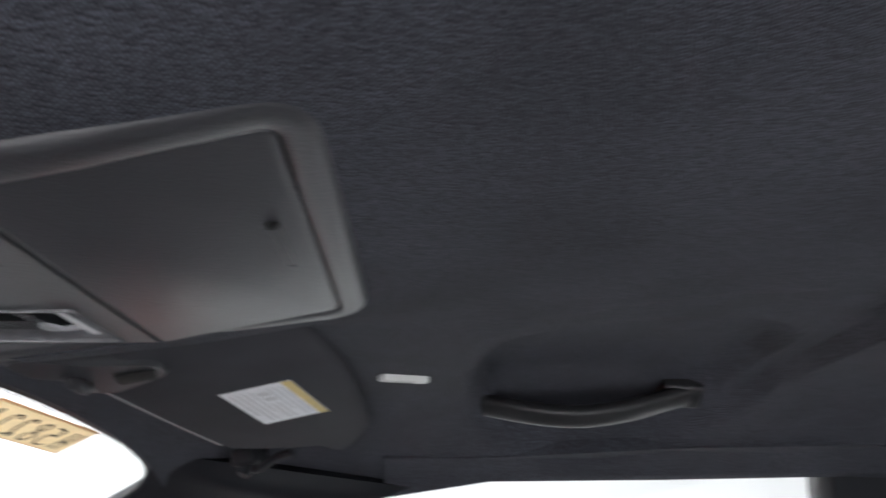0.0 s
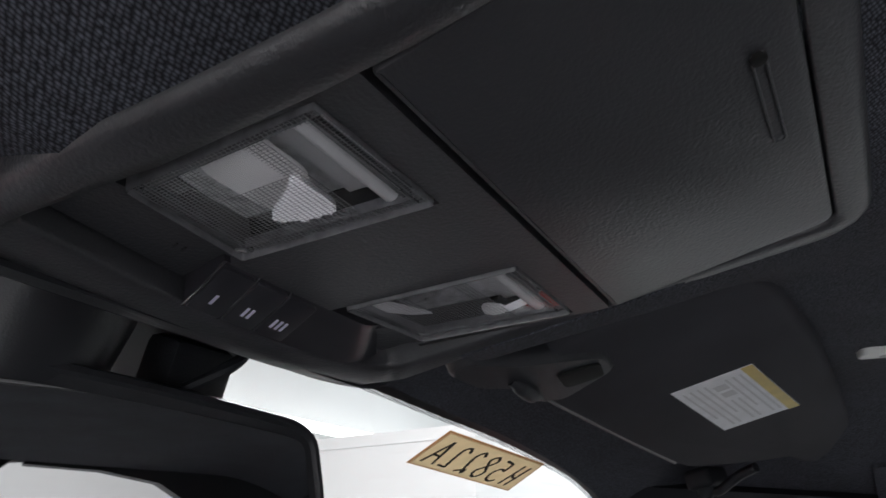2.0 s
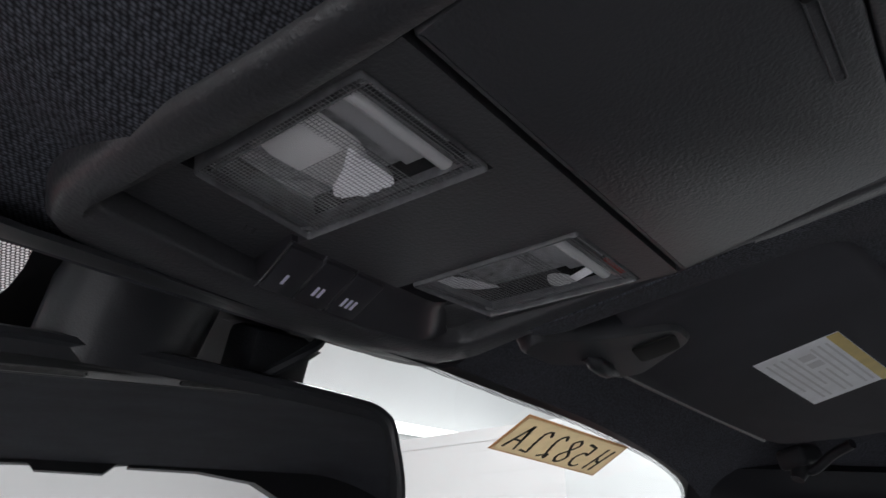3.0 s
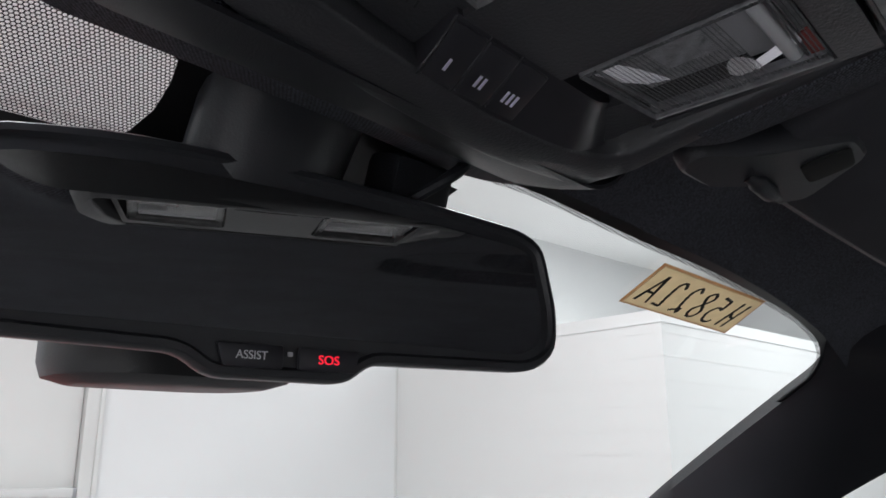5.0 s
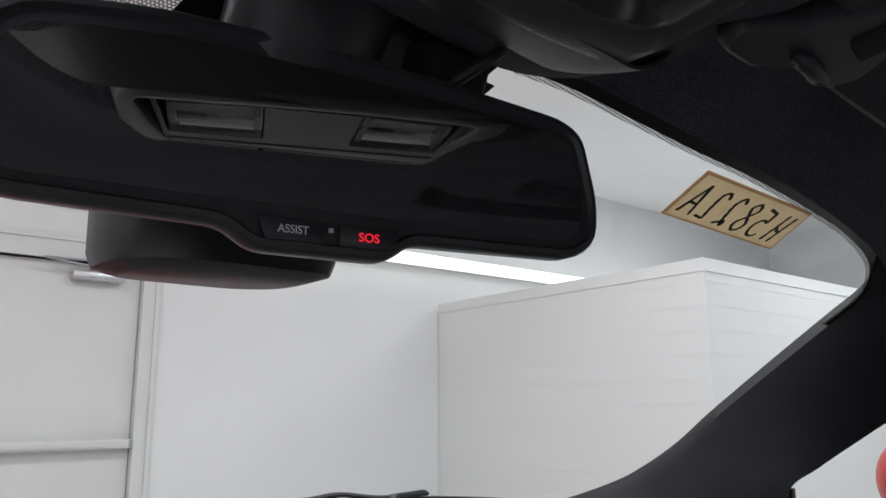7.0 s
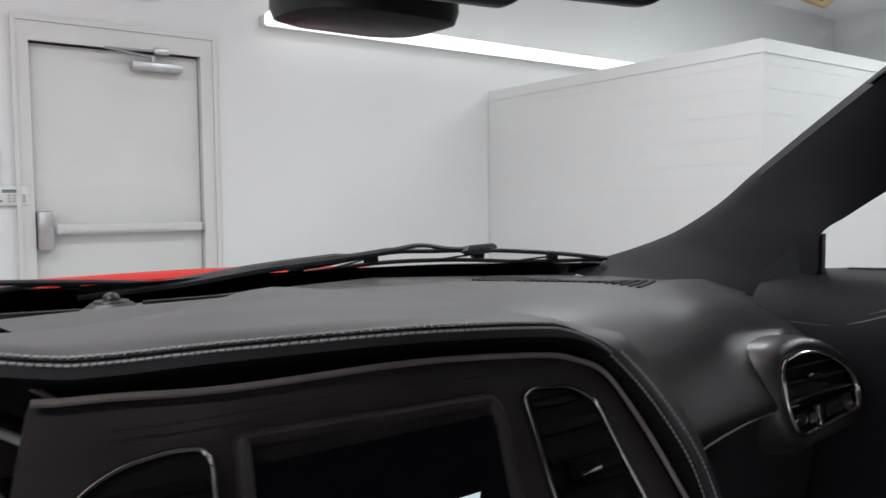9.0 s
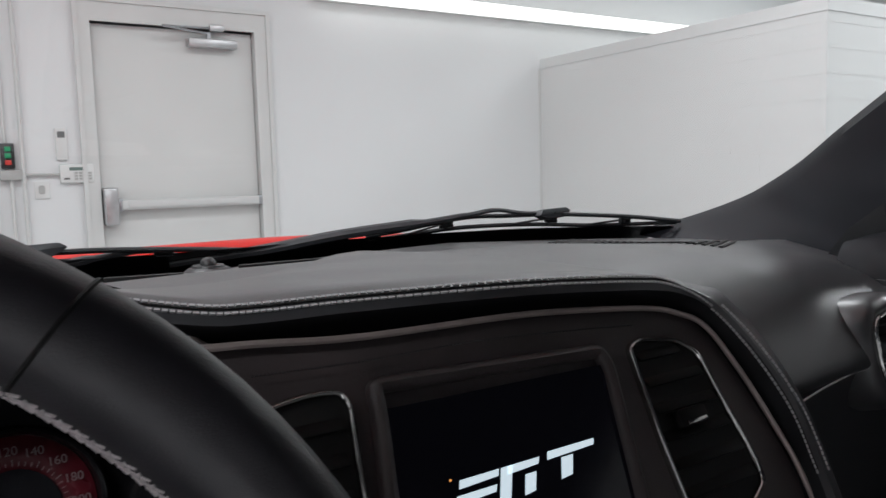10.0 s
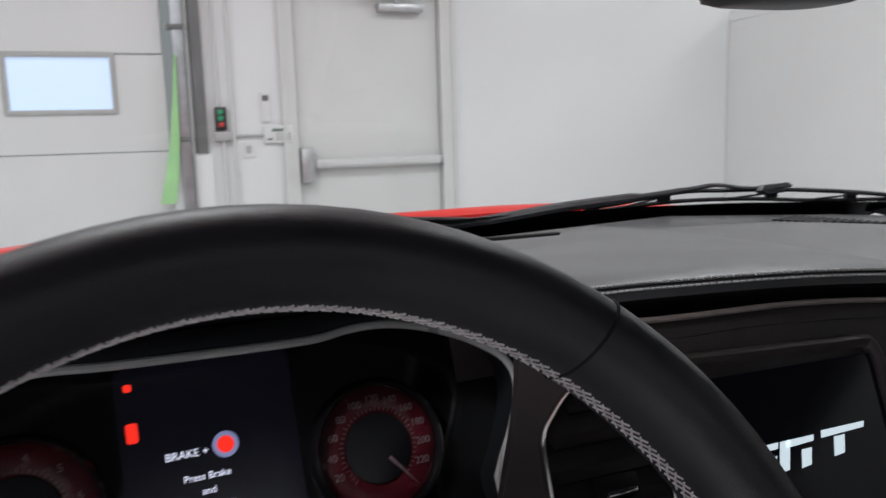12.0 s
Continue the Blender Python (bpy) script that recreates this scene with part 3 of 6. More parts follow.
    for a, c in ((1.815, 3.968), (3.978, 6.12), (6.13, 8.28)):
        piece("tube", soft_box(WM, a, y - 0.16, 2.25, c, y - 0.08, 2.335, 0.02, 3), M_TUBE, t)
        piece("fixture", soft_box(WM, a, y - 0.085, 2.26, c, y, 2.325, 0.01, 2), M_WHITEBOX, t)


def garage_door():
    y = WALL_Y
    g = thing("garage_door", pv(-2.4, y, 0), "white sectional garage door with a small window, closed", "garage door", kind="structure")
    for i in range(5):
        z = i * 0.55
        bm = soft_box(WM, -4.55, y + 0.02, z + 0.004, -0.30, y + 0.07, z + 0.546, 0.006)
        if i == 2:
            bm.free()
            bm = bmesh.new()
            box(bm, WM, -0.59, y + 0.02, z + 0.004, -0.30, y + 0.07, z + 0.546)
            box(bm, WM, -4.55, y + 0.02, z + 0.004, -1.12, y + 0.07, z + 0.546)
            box(bm, WM, -1.12, y + 0.02, z + 0.004, -0.59, y + 0.07, 1.345)
            box(bm, WM, -1.12, y + 0.02, 1.632, -0.59, y + 0.07, z + 0.546)
        piece("panel", bm, M_GARAGE, g, smooth=False)
    win = piece("window", slab(rect(-1.13, 1.335, -0.58, 1.642), WM @ Matrix(((1, 0, 0, 0), (0, 0, -1, y + 0.04), (0, 1, 0, 0), (0, 0, 0, 1))), 0, 0.004), M_SKYWIN, g, "bright bluish window pane")
    fr = ring_frame(rounded(rect(-1.15, 1.315, -0.56, 1.662), 0.02, 3), WM @ Matrix(((1, 0, 0, 0), (0, 0, -1, y + 0.02), (0, 1, 0, 0), (0, 0, 0, 1))), 0.03, 0, 0.012)
    piece("window_frame", fr, M_GREYBOX, win)
    j = bmesh.new()
    box(j, WM, -0.145, y - 0.06, 1.08, -0.082, y + 0.0, 3.1)
    tagged(link("door_jamb", j, M_DARKJAMB, False), "dark grey steel jamb beside the garage door", "jamb", kind="structure")
    room_box("jamb_base", -0.30, y - 0.05, 0, -0.06, y + 0.02, 1.08, M_WALL, "white painted lower jamb", "jamb")
    tr = thing("door_track", pv(-0.22, y, 0.9), "galvanised vertical track of the garage door", "track")
    piece("channel", soft_box(WM, -0.245, y - 0.07, 0.1, -0.175, y - 0.02, 3.05, 0.006), M_STEEL, tr)
    piece("lip", soft_box(WM, -0.172, y - 0.085, 0.1, -0.160, y - 0.03, 3.05, 0.003), M_GREYBOX, tr)
    for z in (0.62, 1.165, 1.795, 2.4):
        piece("bracket", soft_box(WM, -0.27, y - 0.08, z - 0.014, -0.15, y - 0.01, z + 0.014, 0.004), M_DARKJAMB, tr)
        piece("roller", tube([pv(-0.28, y - 0.05, z), pv(-0.22, y - 0.05, z)], 0.018, 10), M_GREYBOX, tr)
    strip = [(-0.235, 1.64, 0.012), (-0.25, 1.4, 0.03), (-0.27, 1.15, 0.055), (-0.30, 0.95, 0.075), (-0.33, 0.80, 0.085)]
    rings = []
    for s, z, w in strip:
        rings.append([pv(s - w / 2, y - 0.100, z), pv(s, y - 0.112, z), pv(s + w / 2, y - 0.100, z), pv(s, y - 0.094, z)])
    tagged(link("green_strap", loft(rings, True, True, True), M_GREEN), "light green strap hanging beside the garage door track", "strap")


exit_door()
wall_fittings()
garage_door()


# ---- car: windshield, roof and pillars ----
def glass_z(x, y):
    return 1.306 - 0.35 * (y - 0.35) - 0.06 * (y - 0.35) ** 2 - 0.175 * x * x


def roof_z(x, y):
    z = 1.317 - 0.06 * max(0.0, y) + 0.10 * min(0.35, max(0.0, -y))
    z -= 1.5 * max(0.0, abs(x) - 0.42) ** 2 + 0.140 * max(0.0, -0.45 - y) ** 2
    # the cloth comes down to the rim of the overhead console
    dx, dy = max(0.0, abs(x) - 0.099), max(0.0, 0.105 - y, y - 0.33)
    k = max(0.0, 1 - math.hypot(dx, dy) / 0.11)
    k = k * k * (3 - 2 * k)
    z = z * (1 - k) + min(z, 1.27 - 0.18 * (y - 0.2) + 0.0030 + 0.0125 * min(1.0, max(0.0, (y - 0.270) / 0.03)) + 0.0075 * min(1.0, max(0.0, (0.2 - y) / 0.083)) ** 1.5) * k
    if abs(x) < 0.090 and 0.122 < y < 0.314:
        z += 0.035                      # cut away above the console
    return min(z, glass_z(x, y) - 0.006)


def scoop(x, y, cx, cy, ax, ay, edge):
    r = (abs((x - cx) / ax) ** 2.6 + abs((y - cy) / ay) ** 2.6) ** (1 / 2.6)
    k = min(1.0, max(0.0, (1 - r) / edge))
    return k * k * (3 - 2 * k)


def bumpy(x, y):
    """The two steps of the hollow in the headliner behind the grab handle."""
    return 0.016 * scoop(x, y, 0.385, -0.115, 0.235, 0.155, 0.06) + 0.020 * scoop(x, y, 0.435, -0.095, 0.168, 0.140, 0.13)


# Edge of the visible glass, from the middle out to the right and down the pillar.
GLASS_EDGE = [(0.0, 0.385), (0.119, 0.400), (0.163, 0.395), (0.221, 0.392), (0.289, 0.387), (0.359, 0.379), (0.446, 0.371), (0.521, 0.366), (0.590, 0.371),
              (0.640, 0.395), (0.671, 0.442), (0.753, 0.580), (0.826, 0.702), (0.862, 0.822), (0.842, 0.922)]


def edge_y(x):
    """The front edge of the headliner."""
    xs, ys = [p[0] for p in GLASS_EDGE[:9]], [p[1] for p in GLASS_EDGE[:9]]
    return float(np.interp(abs(x), xs, ys))


def headliner():
    us, vs = line(-0.625, 0.625, 126), line(0.0, 1.0, 120)

    def f(u, v):
        y0, y1 = -1.00, edge_y(u) + 0.004 - 0.016 * min(1.0, max(0.0, (abs(u) - 0.10) / 0.03))
        y = y0 + (y1 - y0) * (1 - (1 - v) ** 1.6)
        z = roof_z(u, y) + (bumpy(u, y) if u > 0 else 0)
        lip = max(0.0, (y - (y1 - 0.03)) / 0.03)
        soft = max(0.0, 1 - (abs(u) / 0.15) ** 4)
        wide = min(1.0, max(0.0, (y - 0.05) / 0.12))
        wide = 1 + 0.12 * wide * wide * (3 - 2 * wide) * min(1.0, abs(u) / 0.6) ** 8
        return (u * wide, y, z - (0.001 + 0.001 * soft) * lip - 0.03 * (wide - 1) / 0.12)
    bm = sheet(f, us, vs, 0.02)
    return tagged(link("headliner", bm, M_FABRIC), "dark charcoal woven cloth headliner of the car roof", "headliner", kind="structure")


PILLAR = [((0.560, 0.352), (0.646, 0.09, 1.233)), ((0.590, 0.367), (0.652, 0.14, 1.212)), ((0.640, 0.395), (0.685, 0.238, 1.176)), ((0.671, 0.442), (0.712, 0.322, 1.139)),
          ((0.710, 0.507), (0.730, 0.395, 1.101)), ((0.753, 0.580), (0.738, 0.445, 1.070)), ((0.788, 0.640), (0.741, 0.487, 1.042)), ((0.826, 0.702), (0.742, 0.521, 1.016)),
          ((0.850, 0.765), (0.745, 0.526, 0.968)), ((0.860, 0.825), (0.760, 0.565, 0.930)), ((0.845, 0.912), (0.780, 0.640, 0.905)), ((0.810, 0.99), (0.78, 0.74, 0.905))]


def header_trim():
    """The smooth moulded band between the overhead console and the windshield."""
    def f(u, v):
        y = 0.3254 + 0.0546 * min(1.0, v / 0.85) + 0.005 * max(0.0, (v - 0.85) / 0.15)
        k = min(1.0, v / 0.85)
        z = 1.2530 + 0.343 * (y - 0.3254) - 0.0022 * math.sin(math.pi * k)
        end = max(0.0, (abs(u) - 0.098) / 0.05)
        z += 0.026 * end * end
        up = max(0.0, (v - 0.85) / 0.15)
        return (u, y, min(z, glass_z(u, y) - 0.005) * (1 - up) + (glass_z(u, y) - 0.004) * up)
    return tagged(link("header_trim", sheet(f, line(-0.150, 0.150, 46), line(0, 1, 21), 0.002), M_HEADER), "dark grey moulded trim above the windshield", "trim", kind="structure")


def pillar(side):
    gs = spline([(g[0], g[1], 0) for g, d in PILLAR], 5)
    ds = spline([d for g, d in PILLAR], 5)
    rings = []
    for i, (q, d) in enumerate(zip(gs, ds)):
        k = min(1.0, i / 5)
        gx = q.x + 0.005 * min(1.0, max(0.0, (q.x - 0.58) / 0.04))
        g = Vector((gx, q.y, glass_z(gx, q.y) - 0.004 * k))
        mid = (g + d) / 2
        out = (mid - Vector((0.10, 0.25, 1.05))).normalized()
        pts = []
        for s in line(0, 1, 11):
            pts.append(g.lerp(d, s) - out * 0.016 * k * math.sin(math.pi * s) ** 0.8)
        pts += [d + out * 0.05, g + out * 0.03 + Vector((0, 0.0, 0.012))]
        rings.append([Vector((p.x * side, p.y, p.z)) for p in pts])
    return tagged(link("pillar_trim", loft(rings, True, True, True), M_TRIM), "black grained plastic windshield pillar trim", "pillar", kind="structure")


def glass_sheet(f, x0, x1, y0, y1, drop, nx, ny):
    def g(u, v):
        x = x0 + (x1 - x0) * u
        a, b = y0(x) if callable(y0) else y0, y1(x) if callable(y1) else y1
        y = a + (b - a) * v
        return (x, y, glass_z(x, y) - drop)
    return sheet(g, line(0, 1, nx), line(0, 1, ny))


def windshield():
    w = link("window_1", glass_sheet(None, -0.86, 0.86, 0.30, lambda x: 1.36 - 0.50 * x * x, 0.0, 41, 41), M_GLASS)
    w.visible_shadow = False
    tagged(w, "clear curved car windshield with a dotted black edge", "windshield", kind="structure")
    # dotted print along the top edge, and round the mirror's foot
    pts = spline([(x, y, 0) for x, y in GLASS_EDGE[1:11]], 6)
    band = bmesh.new()
    rows, solid_rows = [], []
    for i, p in enumerate(pts):
        t = (pts[min(i + 1, len(pts) - 1)] - pts[max(i - 1, 0)]).normalized()
        n = Vector((-t.y, t.x, 0))
        rows.append([(p + n * d) for d in (0.0, 0.001, 0.002, 0.0034)])
        solid_rows.append([(p + n * d) for d in (-0.035, -0.02, 0.0)])
    loft([[Vector((q.x, q.y, glass_z(q.x, q.y) - 0.003)) for q in r] for r in rows], False, bm=band)
    dark = loft([[Vector((q.x, q.y, glass_z(q.x, q.y) - 0.0028)) for q in r] for r in solid_rows], False)
    piece("edge_band", dark, M_FRIT, w, "solid black print under the headliner's edge")
    piece("edge_print", band, M_EDGE_DOTS, w, "black dotted print along the glass edge")

    def low(x):
        return float(np.interp(x, [-0.24, -0.0914, -0.063, -0.0536, -0.050, -0.048], [0.397, 0.3995, 0.4032, 0.4080, 0.420, 0.434]))

    def high(x):
        return float(np.interp(x, [-0.24, -0.0583, -0.053, -0.0487, -0.048], [0.462, 0.4570, 0.4553, 0.4470, 0.436]))
    piece("dot_print", glass_sheet(None, -0.24, -0.048, low, high, 0.003, 97, 7), M_DOTS, w, "black print with a field of clear dots")
    solid = bmesh.new()
    for x0, x1, y0, y1 in ((-0.048, 0.108, 0.36, 0.415), (-0.048, 0.118, 0.415, 0.47), (-0.24, -0.048, high, 0.47), (-0.24, -0.048, 0.35, low)):
        merge(solid, glass_sheet(None, x0, x1, y0, y1, 0.0032, 97 if x0 < -0.1 else 9, 5))
    piece("solid_print", solid, M_FRIT, w, "solid black print behind the mirror")
    return w


def body_shell():
    """The dark cabin behind and below; the driver's door stands open, the rear and side glass let light in."""
    bm = bmesh.new()
    box(bm, I4, 0.765, -1.3, 0.25, 0.86, 0.59, 0.93)
    box(bm, I4, 0.665, -1.3, 1.285, 0.80, 0.05, 1.36)
    tagged(link("door_right", bm, M_TRIM, False), "black inner door trim of the car", "car door", kind="structure")
    bm = bmesh.new()
    box(bm, I4, -0.85, -1.36, 0.25, 0.85, -1.28, 0.95)
    box(bm, I4, -0.85, -1.3, 0.20, 0.85, 1.15, 0.26)
    tagged(link("cabin_floor", bm, M_CARPET, False), "dark carpeted cabin floor and rear", "floor", kind="structure")
    bm = bmesh.new()
    for s in (-1, 1):
        q = [(0.06, 1.305), (0.20, 1.303), (0.316, 1.286), (0.37, 1.256), (0.45, 1.16), (0.55, 0.95), (0.72, 0.95), (0.72, 1.30), (0.62, 1.40), (0.06, 1.40)]
        loft([[Vector((s * x, y, z)) for x, z in q] for y in (-1.06, -0.995)], True, True, True, bm)
    tagged(link("pillar_quarter", bm, M_TRIM, False), "dark trim round the rear window of the car", "pillar", kind="structure")
    light = loft([[Vector((x, y, z)) for x, z in ((-0.15, 1.40), (-0.15, 1.313), (-0.128, 1.311), (-0.112, 1.292), (0.014, 1.290), (0.036, 1.309), (0.061, 1.312), (0.061, 1.40))] for y in (-1.055, -0.992)], True, True, True)
    tagged(link("brake_light_cover", light, M_TRIM, False), "black cover of the high brake light at the rear window", "brake light")
    rf = box(bmesh.new(), I4, -0.70, -1.10, 1.375, 0.70, 0.30, 1.41)
    tagged(link("roof", rf, M_RED, False), "red painted car roof skin", "roof", kind="structure")


def side_window():
    pts = [(0.77, 0.66, 0.92), (0.765, 0.60, 1.03), (0.72, 0.36, 1.18), (0.675, 0.12, 1.255), (0.66, -0.20, 1.285), (0.66, -0.42, 1.30), (0.77, -0.42, 0.92)]
    bm = bmesh.new()
    bm.faces.new([bm.verts.new((x + 0.02, y, z)) for x, y, z in pts])
    w = tagged(link("window_2", bm, M_SIDEGLASS, False), "clear side window of the car door", "window", kind="structure")
    w.visible_shadow = False


def b_pillar():
    bm = soft_box(I4, 0.67, -0.56, 0.95, 0.74, -0.405, 1.36, 0.01)
    tagged(link("pillar_rear", bm, M_TRIM), "black trim pillar behind the side window", "pillar", kind="structure")


def roof_rail():
    """The trim that runs from the pillar back over the side window."""
    for side in (1, -1):
        rings = []
        for y, x, z in ((0.12, 0.655, 1.220), (0.0, 0.657, 1.244), (-0.2, 0.66, 1.256), (-0.42, 0.662, 1.271), (-0.8, 0.662, 1.28), (-1.28, 0.662, 1.28)):
            top = roof_z(0.60, y)
            z = min(z, top - 0.012)
            rings.append([Vector((side * a, y, b)) for a, b in ((0.60, top - 0.002), (0.632, z + 0.022), (0.648, z + 0.006), (x, z), (x + 0.025, z + 0.004), (x + 0.03, top + 0.03), (0.61, top + 0.03))])
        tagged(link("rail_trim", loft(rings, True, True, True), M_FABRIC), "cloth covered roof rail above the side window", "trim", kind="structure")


headliner()
header_trim()
pillar(1)
pillar(-1)
windshield()
body_shell()
side_window()
b_pillar()
roof_rail()


# ---- overhead console ----
CM = frame_of((0, 0.2, 1.27), (1, 0, 0), (0, -0.177, -0.984)) @ Matrix.Diagonal((1, -1, 1, 1))
# local x to the right, y to the front, height towards the cabin


def overhead_console():
    c = thing("overhead_console", (0, 0.2, 1.29), "black plastic overhead console with map lights and glasses bin", "overhead console")
    hole = rounded([(-0.0868, -0.0840), (0.0868, -0.0840), (0.0872, 0.1040), (0.074, 0.1095), (0.03, 0.1150), (-0.03, 0.1120), (-0.0925, 0.1030), (-0.0872, 0.010)], [0.006, 0.006, 0.008, 0.02, 0.03, 0.03, 0.007, 0.05])
    out = [(Vector(b) - Vector(a)) / 0.001 for a, b in zip(hole, grown(hole, 0.001))]

    def wide(x, y):
        """Width of the rim: narrow at the rear, broad along the sides and the front."""
        return float(np.interp(y, [-0.086, -0.080, -0.03, 0.09, 0.10, 0.115], [0.0130, 0.0150, 0.0165, 0.0168, 0.0130, 0.0118]))
    rings = []
    for f, h in ((0, -0.016), (0, -0.0010), (0.02, 0.0), (0.06, 0.0005), (0.30, 0.0010), (0.55, 0.0010), (0.76, 0.0004), (0.87, -0.0006), (0.95, -0.0022), (0.99, -0.0042), (1.0, -0.0070), (1.0, -0.05)):
        # along the front the rim rolls in from the sunken panel
        sink = 0.0058 * max(0.0, 1 - f / 0.42) ** 1.5

        def rim_point(x, y, o, f=f, h=h, sink=sink):
            px, py = x + o.x * f * wide(x, y), y + o.y * f * wide(x, y)
            low = h - (sink * min(1.0, max(0.0, (y - 0.085) / 0.015)) if h > -0.005 else 0.0)
            # the front edge sweeps forwards and up to the header
            g = min(1.0, max(0.0, (y - 0.082) / 0.022)) * min(1.0, f / 0.5)
            px += (px + 0.1935) * 0.069 * g
            return CM @ Vector((min(px, 0.1015) if px > 0 else px, py + (py + 0.0625) * 0.069 * g, low - 0.008 * g))
        rings.append([rim_point(x, y, o) for (x, y), o in zip(hole, out)])
    piece("housing", loft(rings, True), M_CONSOLE, c, "satin black housing with a broad rounded rim")
    piece("backing", slab(hole, CM, -0.046, -0.0405), M_GAP, c)
    # glasses bin
    door = profile(rounded([(-0.0860, -0.0834), (0.0860, -0.0834), (0.0864, -0.0008), (-0.0864, -0.0008)], [0.0055, 0.0055, 0.002, 0.002]), CM,
                   [(0, -0.010), (0, -0.0012), (-0.0006, -0.0002), (-0.002, 0.0002)], True, True)
    b = piece("bin_door", door, M_CONSOLE, c, "satin black lid of the glasses bin")
    groove = rounded([(-0.0295, -0.0706), (0.0150, -0.0706), (0.0150, -0.0668), (-0.0295, -0.0668)], 0.0018, 3)
    piece("latch_groove", ring_frame(groove, CM, 0.0007, 0.0, 0.0006), M_CONSOLE, b, "shallow finger groove")
    piece("latch_pin", slab([(-0.0275 + 0.0021 * math.cos(k * math.tau / 12), -0.0687 + 0.0021 * math.sin(k * math.tau / 12)) for k in range(12)], CM, 0.0, 0.0018, 0.0008), M_GAP, b)
    # the lamp panel leans back from the bin's edge towards the front
    PM = CM @ Matrix(((1, 0, 0, 0), (0, 1, 0, 0), (0, -0.115, 1, -0.0006), (0, 0, 0, 1)))
    X0, X1, X2, Y0, Y1 = 0.0270, 0.0840, 0.0872, 0.0148, 0.0850
    for poly in (rect(-X2, 0.0012, X2, Y0), rect(-X0, Y0, X0, 0.0905), rect(-X2, Y0, -X1, Y1), rect(X1, Y0, X2, Y1)):
        piece("panel", slab(poly, PM, -0.012, 0.0), M_CONSOLE, c, smooth=False)

    def front(x):
        return float(np.interp(x, [-0.0925, -0.03, 0.03, 0.074, 0.0872], [0.1022, 0.1112, 0.1142, 0.1087, 0.1033]))
    # sunken trays beside the button bank
    for x0, x1, nm in ((-0.0915, -0.026, "tray"), (0.062, 0.0872, "tray")):
        rings = []
        for x in line(x0, x1, 13):
            a, e = 0.0790 if x < 0 else 0.0815, front(x) - 0.0004
            ring = [PM @ Vector((x, a + (e - a) * k, -0.0012 - 0.0016 * math.sin(math.pi * k))) for k in (0, 0.2, 0.4, 0.6, 0.8, 1)]
            ring += [PM @ Vector((x, e, -0.012)), PM @ Vector((x, a, -0.012))]
            rings.append(ring)
        piece(nm, loft(rings, True, True, True), M_CONSOLE, c, "sunken tray beside the buttons")
    # the bank that carries the buttons falls towards the front rim
    rings = []
    for v in (0, 0.1, 0.2, 0.45, 0.75, 1):
        xl, xr = -0.0298 + 0.0060 * v, 0.0655 + 0.0195 * v
        ring = []
        for x in line(xl, xr, 15):
            y = 0.0895 + (front(x) + 0.002 - 0.0895) * v
            h = -0.0110 + 0.0054 * (v if v > 0.2 else v * v * 5)
            end = max(0.0, (x - xr + 0.020) / 0.020)
            ring.append(CM @ Vector((x, y, h - 0.006 * end * end)))
        ring += [CM @ Vector((xr, ring_y, -0.020)) for ring_y in (0.0895 + (front(xr) - 0.0895) * v,)] + [CM @ Vector((xl, 0.0895 + (front(xl) - 0.0895) * v, -0.020))]
        rings.append(ring)
    piece("button_bank", loft(rings, True, True, True), M_BUTTON, c, "satin black bank of three buttons")
    tilt = CM @ pose(0, 0.1018, -0.0082, 12.6, 0, 0)
    for i in range(3):
        x = -0.0285 + i * 0.0166
        k = piece("button", slab(rounded([(x, -0.0108), (x + 0.0157, -0.0108), (x + 0.0205, 0.0108), (x + 0.0048, 0.0108)], 0.0012, 3), tilt, -0.003, 0.0013, 0.0006), M_BUTTON, c)
        m = bmesh.new()
        for j in range(i + 1):
            u = x + 0.0100 + (j - i / 2) * 0.0027
            slab([(u - 0.0010, 0.0008), (u + 0.0003, 0.0008), (u + 0.0013, 0.0056), (u + 0.0000, 0.0056)], tilt, 0.0011, 0.0015, bm=m)
        piece("mark", m, M_MARK, k, "pale violet bars", False)
        edge = [tilt @ Vector((x - 0.0005 + 0.0050 * q ** 1.4, -0.0122 + 0.0240 * q, 0.0012 * math.sin(math.pi * q))) for q in line(0, 1, 9)]
        piece("divider", tube(edge, 0.00050, 6), M_LENSFRAME, c)
    mic = bmesh.new()
    for x in (-0.0440, -0.0405):
        slab([(x, 0.0955), (x + 0.0009, 0.0955), (x + 0.0022, 0.0985), (x + 0.0013, 0.0985)], PM, -0.0026, -0.0022, bm=mic)
    piece("microphone_slits", mic, M_SATIN, c, smooth=False)
    for s in (-1, 1):
        corners = [(-0.0838, Y0), (-0.0272, Y0), (-0.0272, 0.0848), (-0.0795, 0.0790)] if s < 0 else [(0.0272, Y0), (0.0838, Y0), (0.0800, 0.0810), (0.0275, 0.0848)]
        lens = grown(rounded(corners, 0.0025, 3), -0.0004)

        def q(u, v, c=corners):
            return tuple(c[0][k] * (1 - u) * (1 - v) + c[1][k] * u * (1 - v) + c[2][k] * u * v + c[3][k] * (1 - u) * v for k in (0, 1))

        def at(u, v, h):
            return PM @ Vector((*q(u, v), h))
        lamp = piece("map_light", ring_frame(lens, PM, 0.0009, -0.004, 0.0010), M_LENSEDGE, c, "clear map light with a ribbed lens")
        piece("inner_frame", ring_frame(grown(lens, -0.0048), PM, 0.0009, -0.004, -0.0006), M_LENSEDGE, lamp)
        piece("lens_cover", slab(grown(lens, -0.0012), PM, -0.0022, -0.0014), M_LENS, lamp)
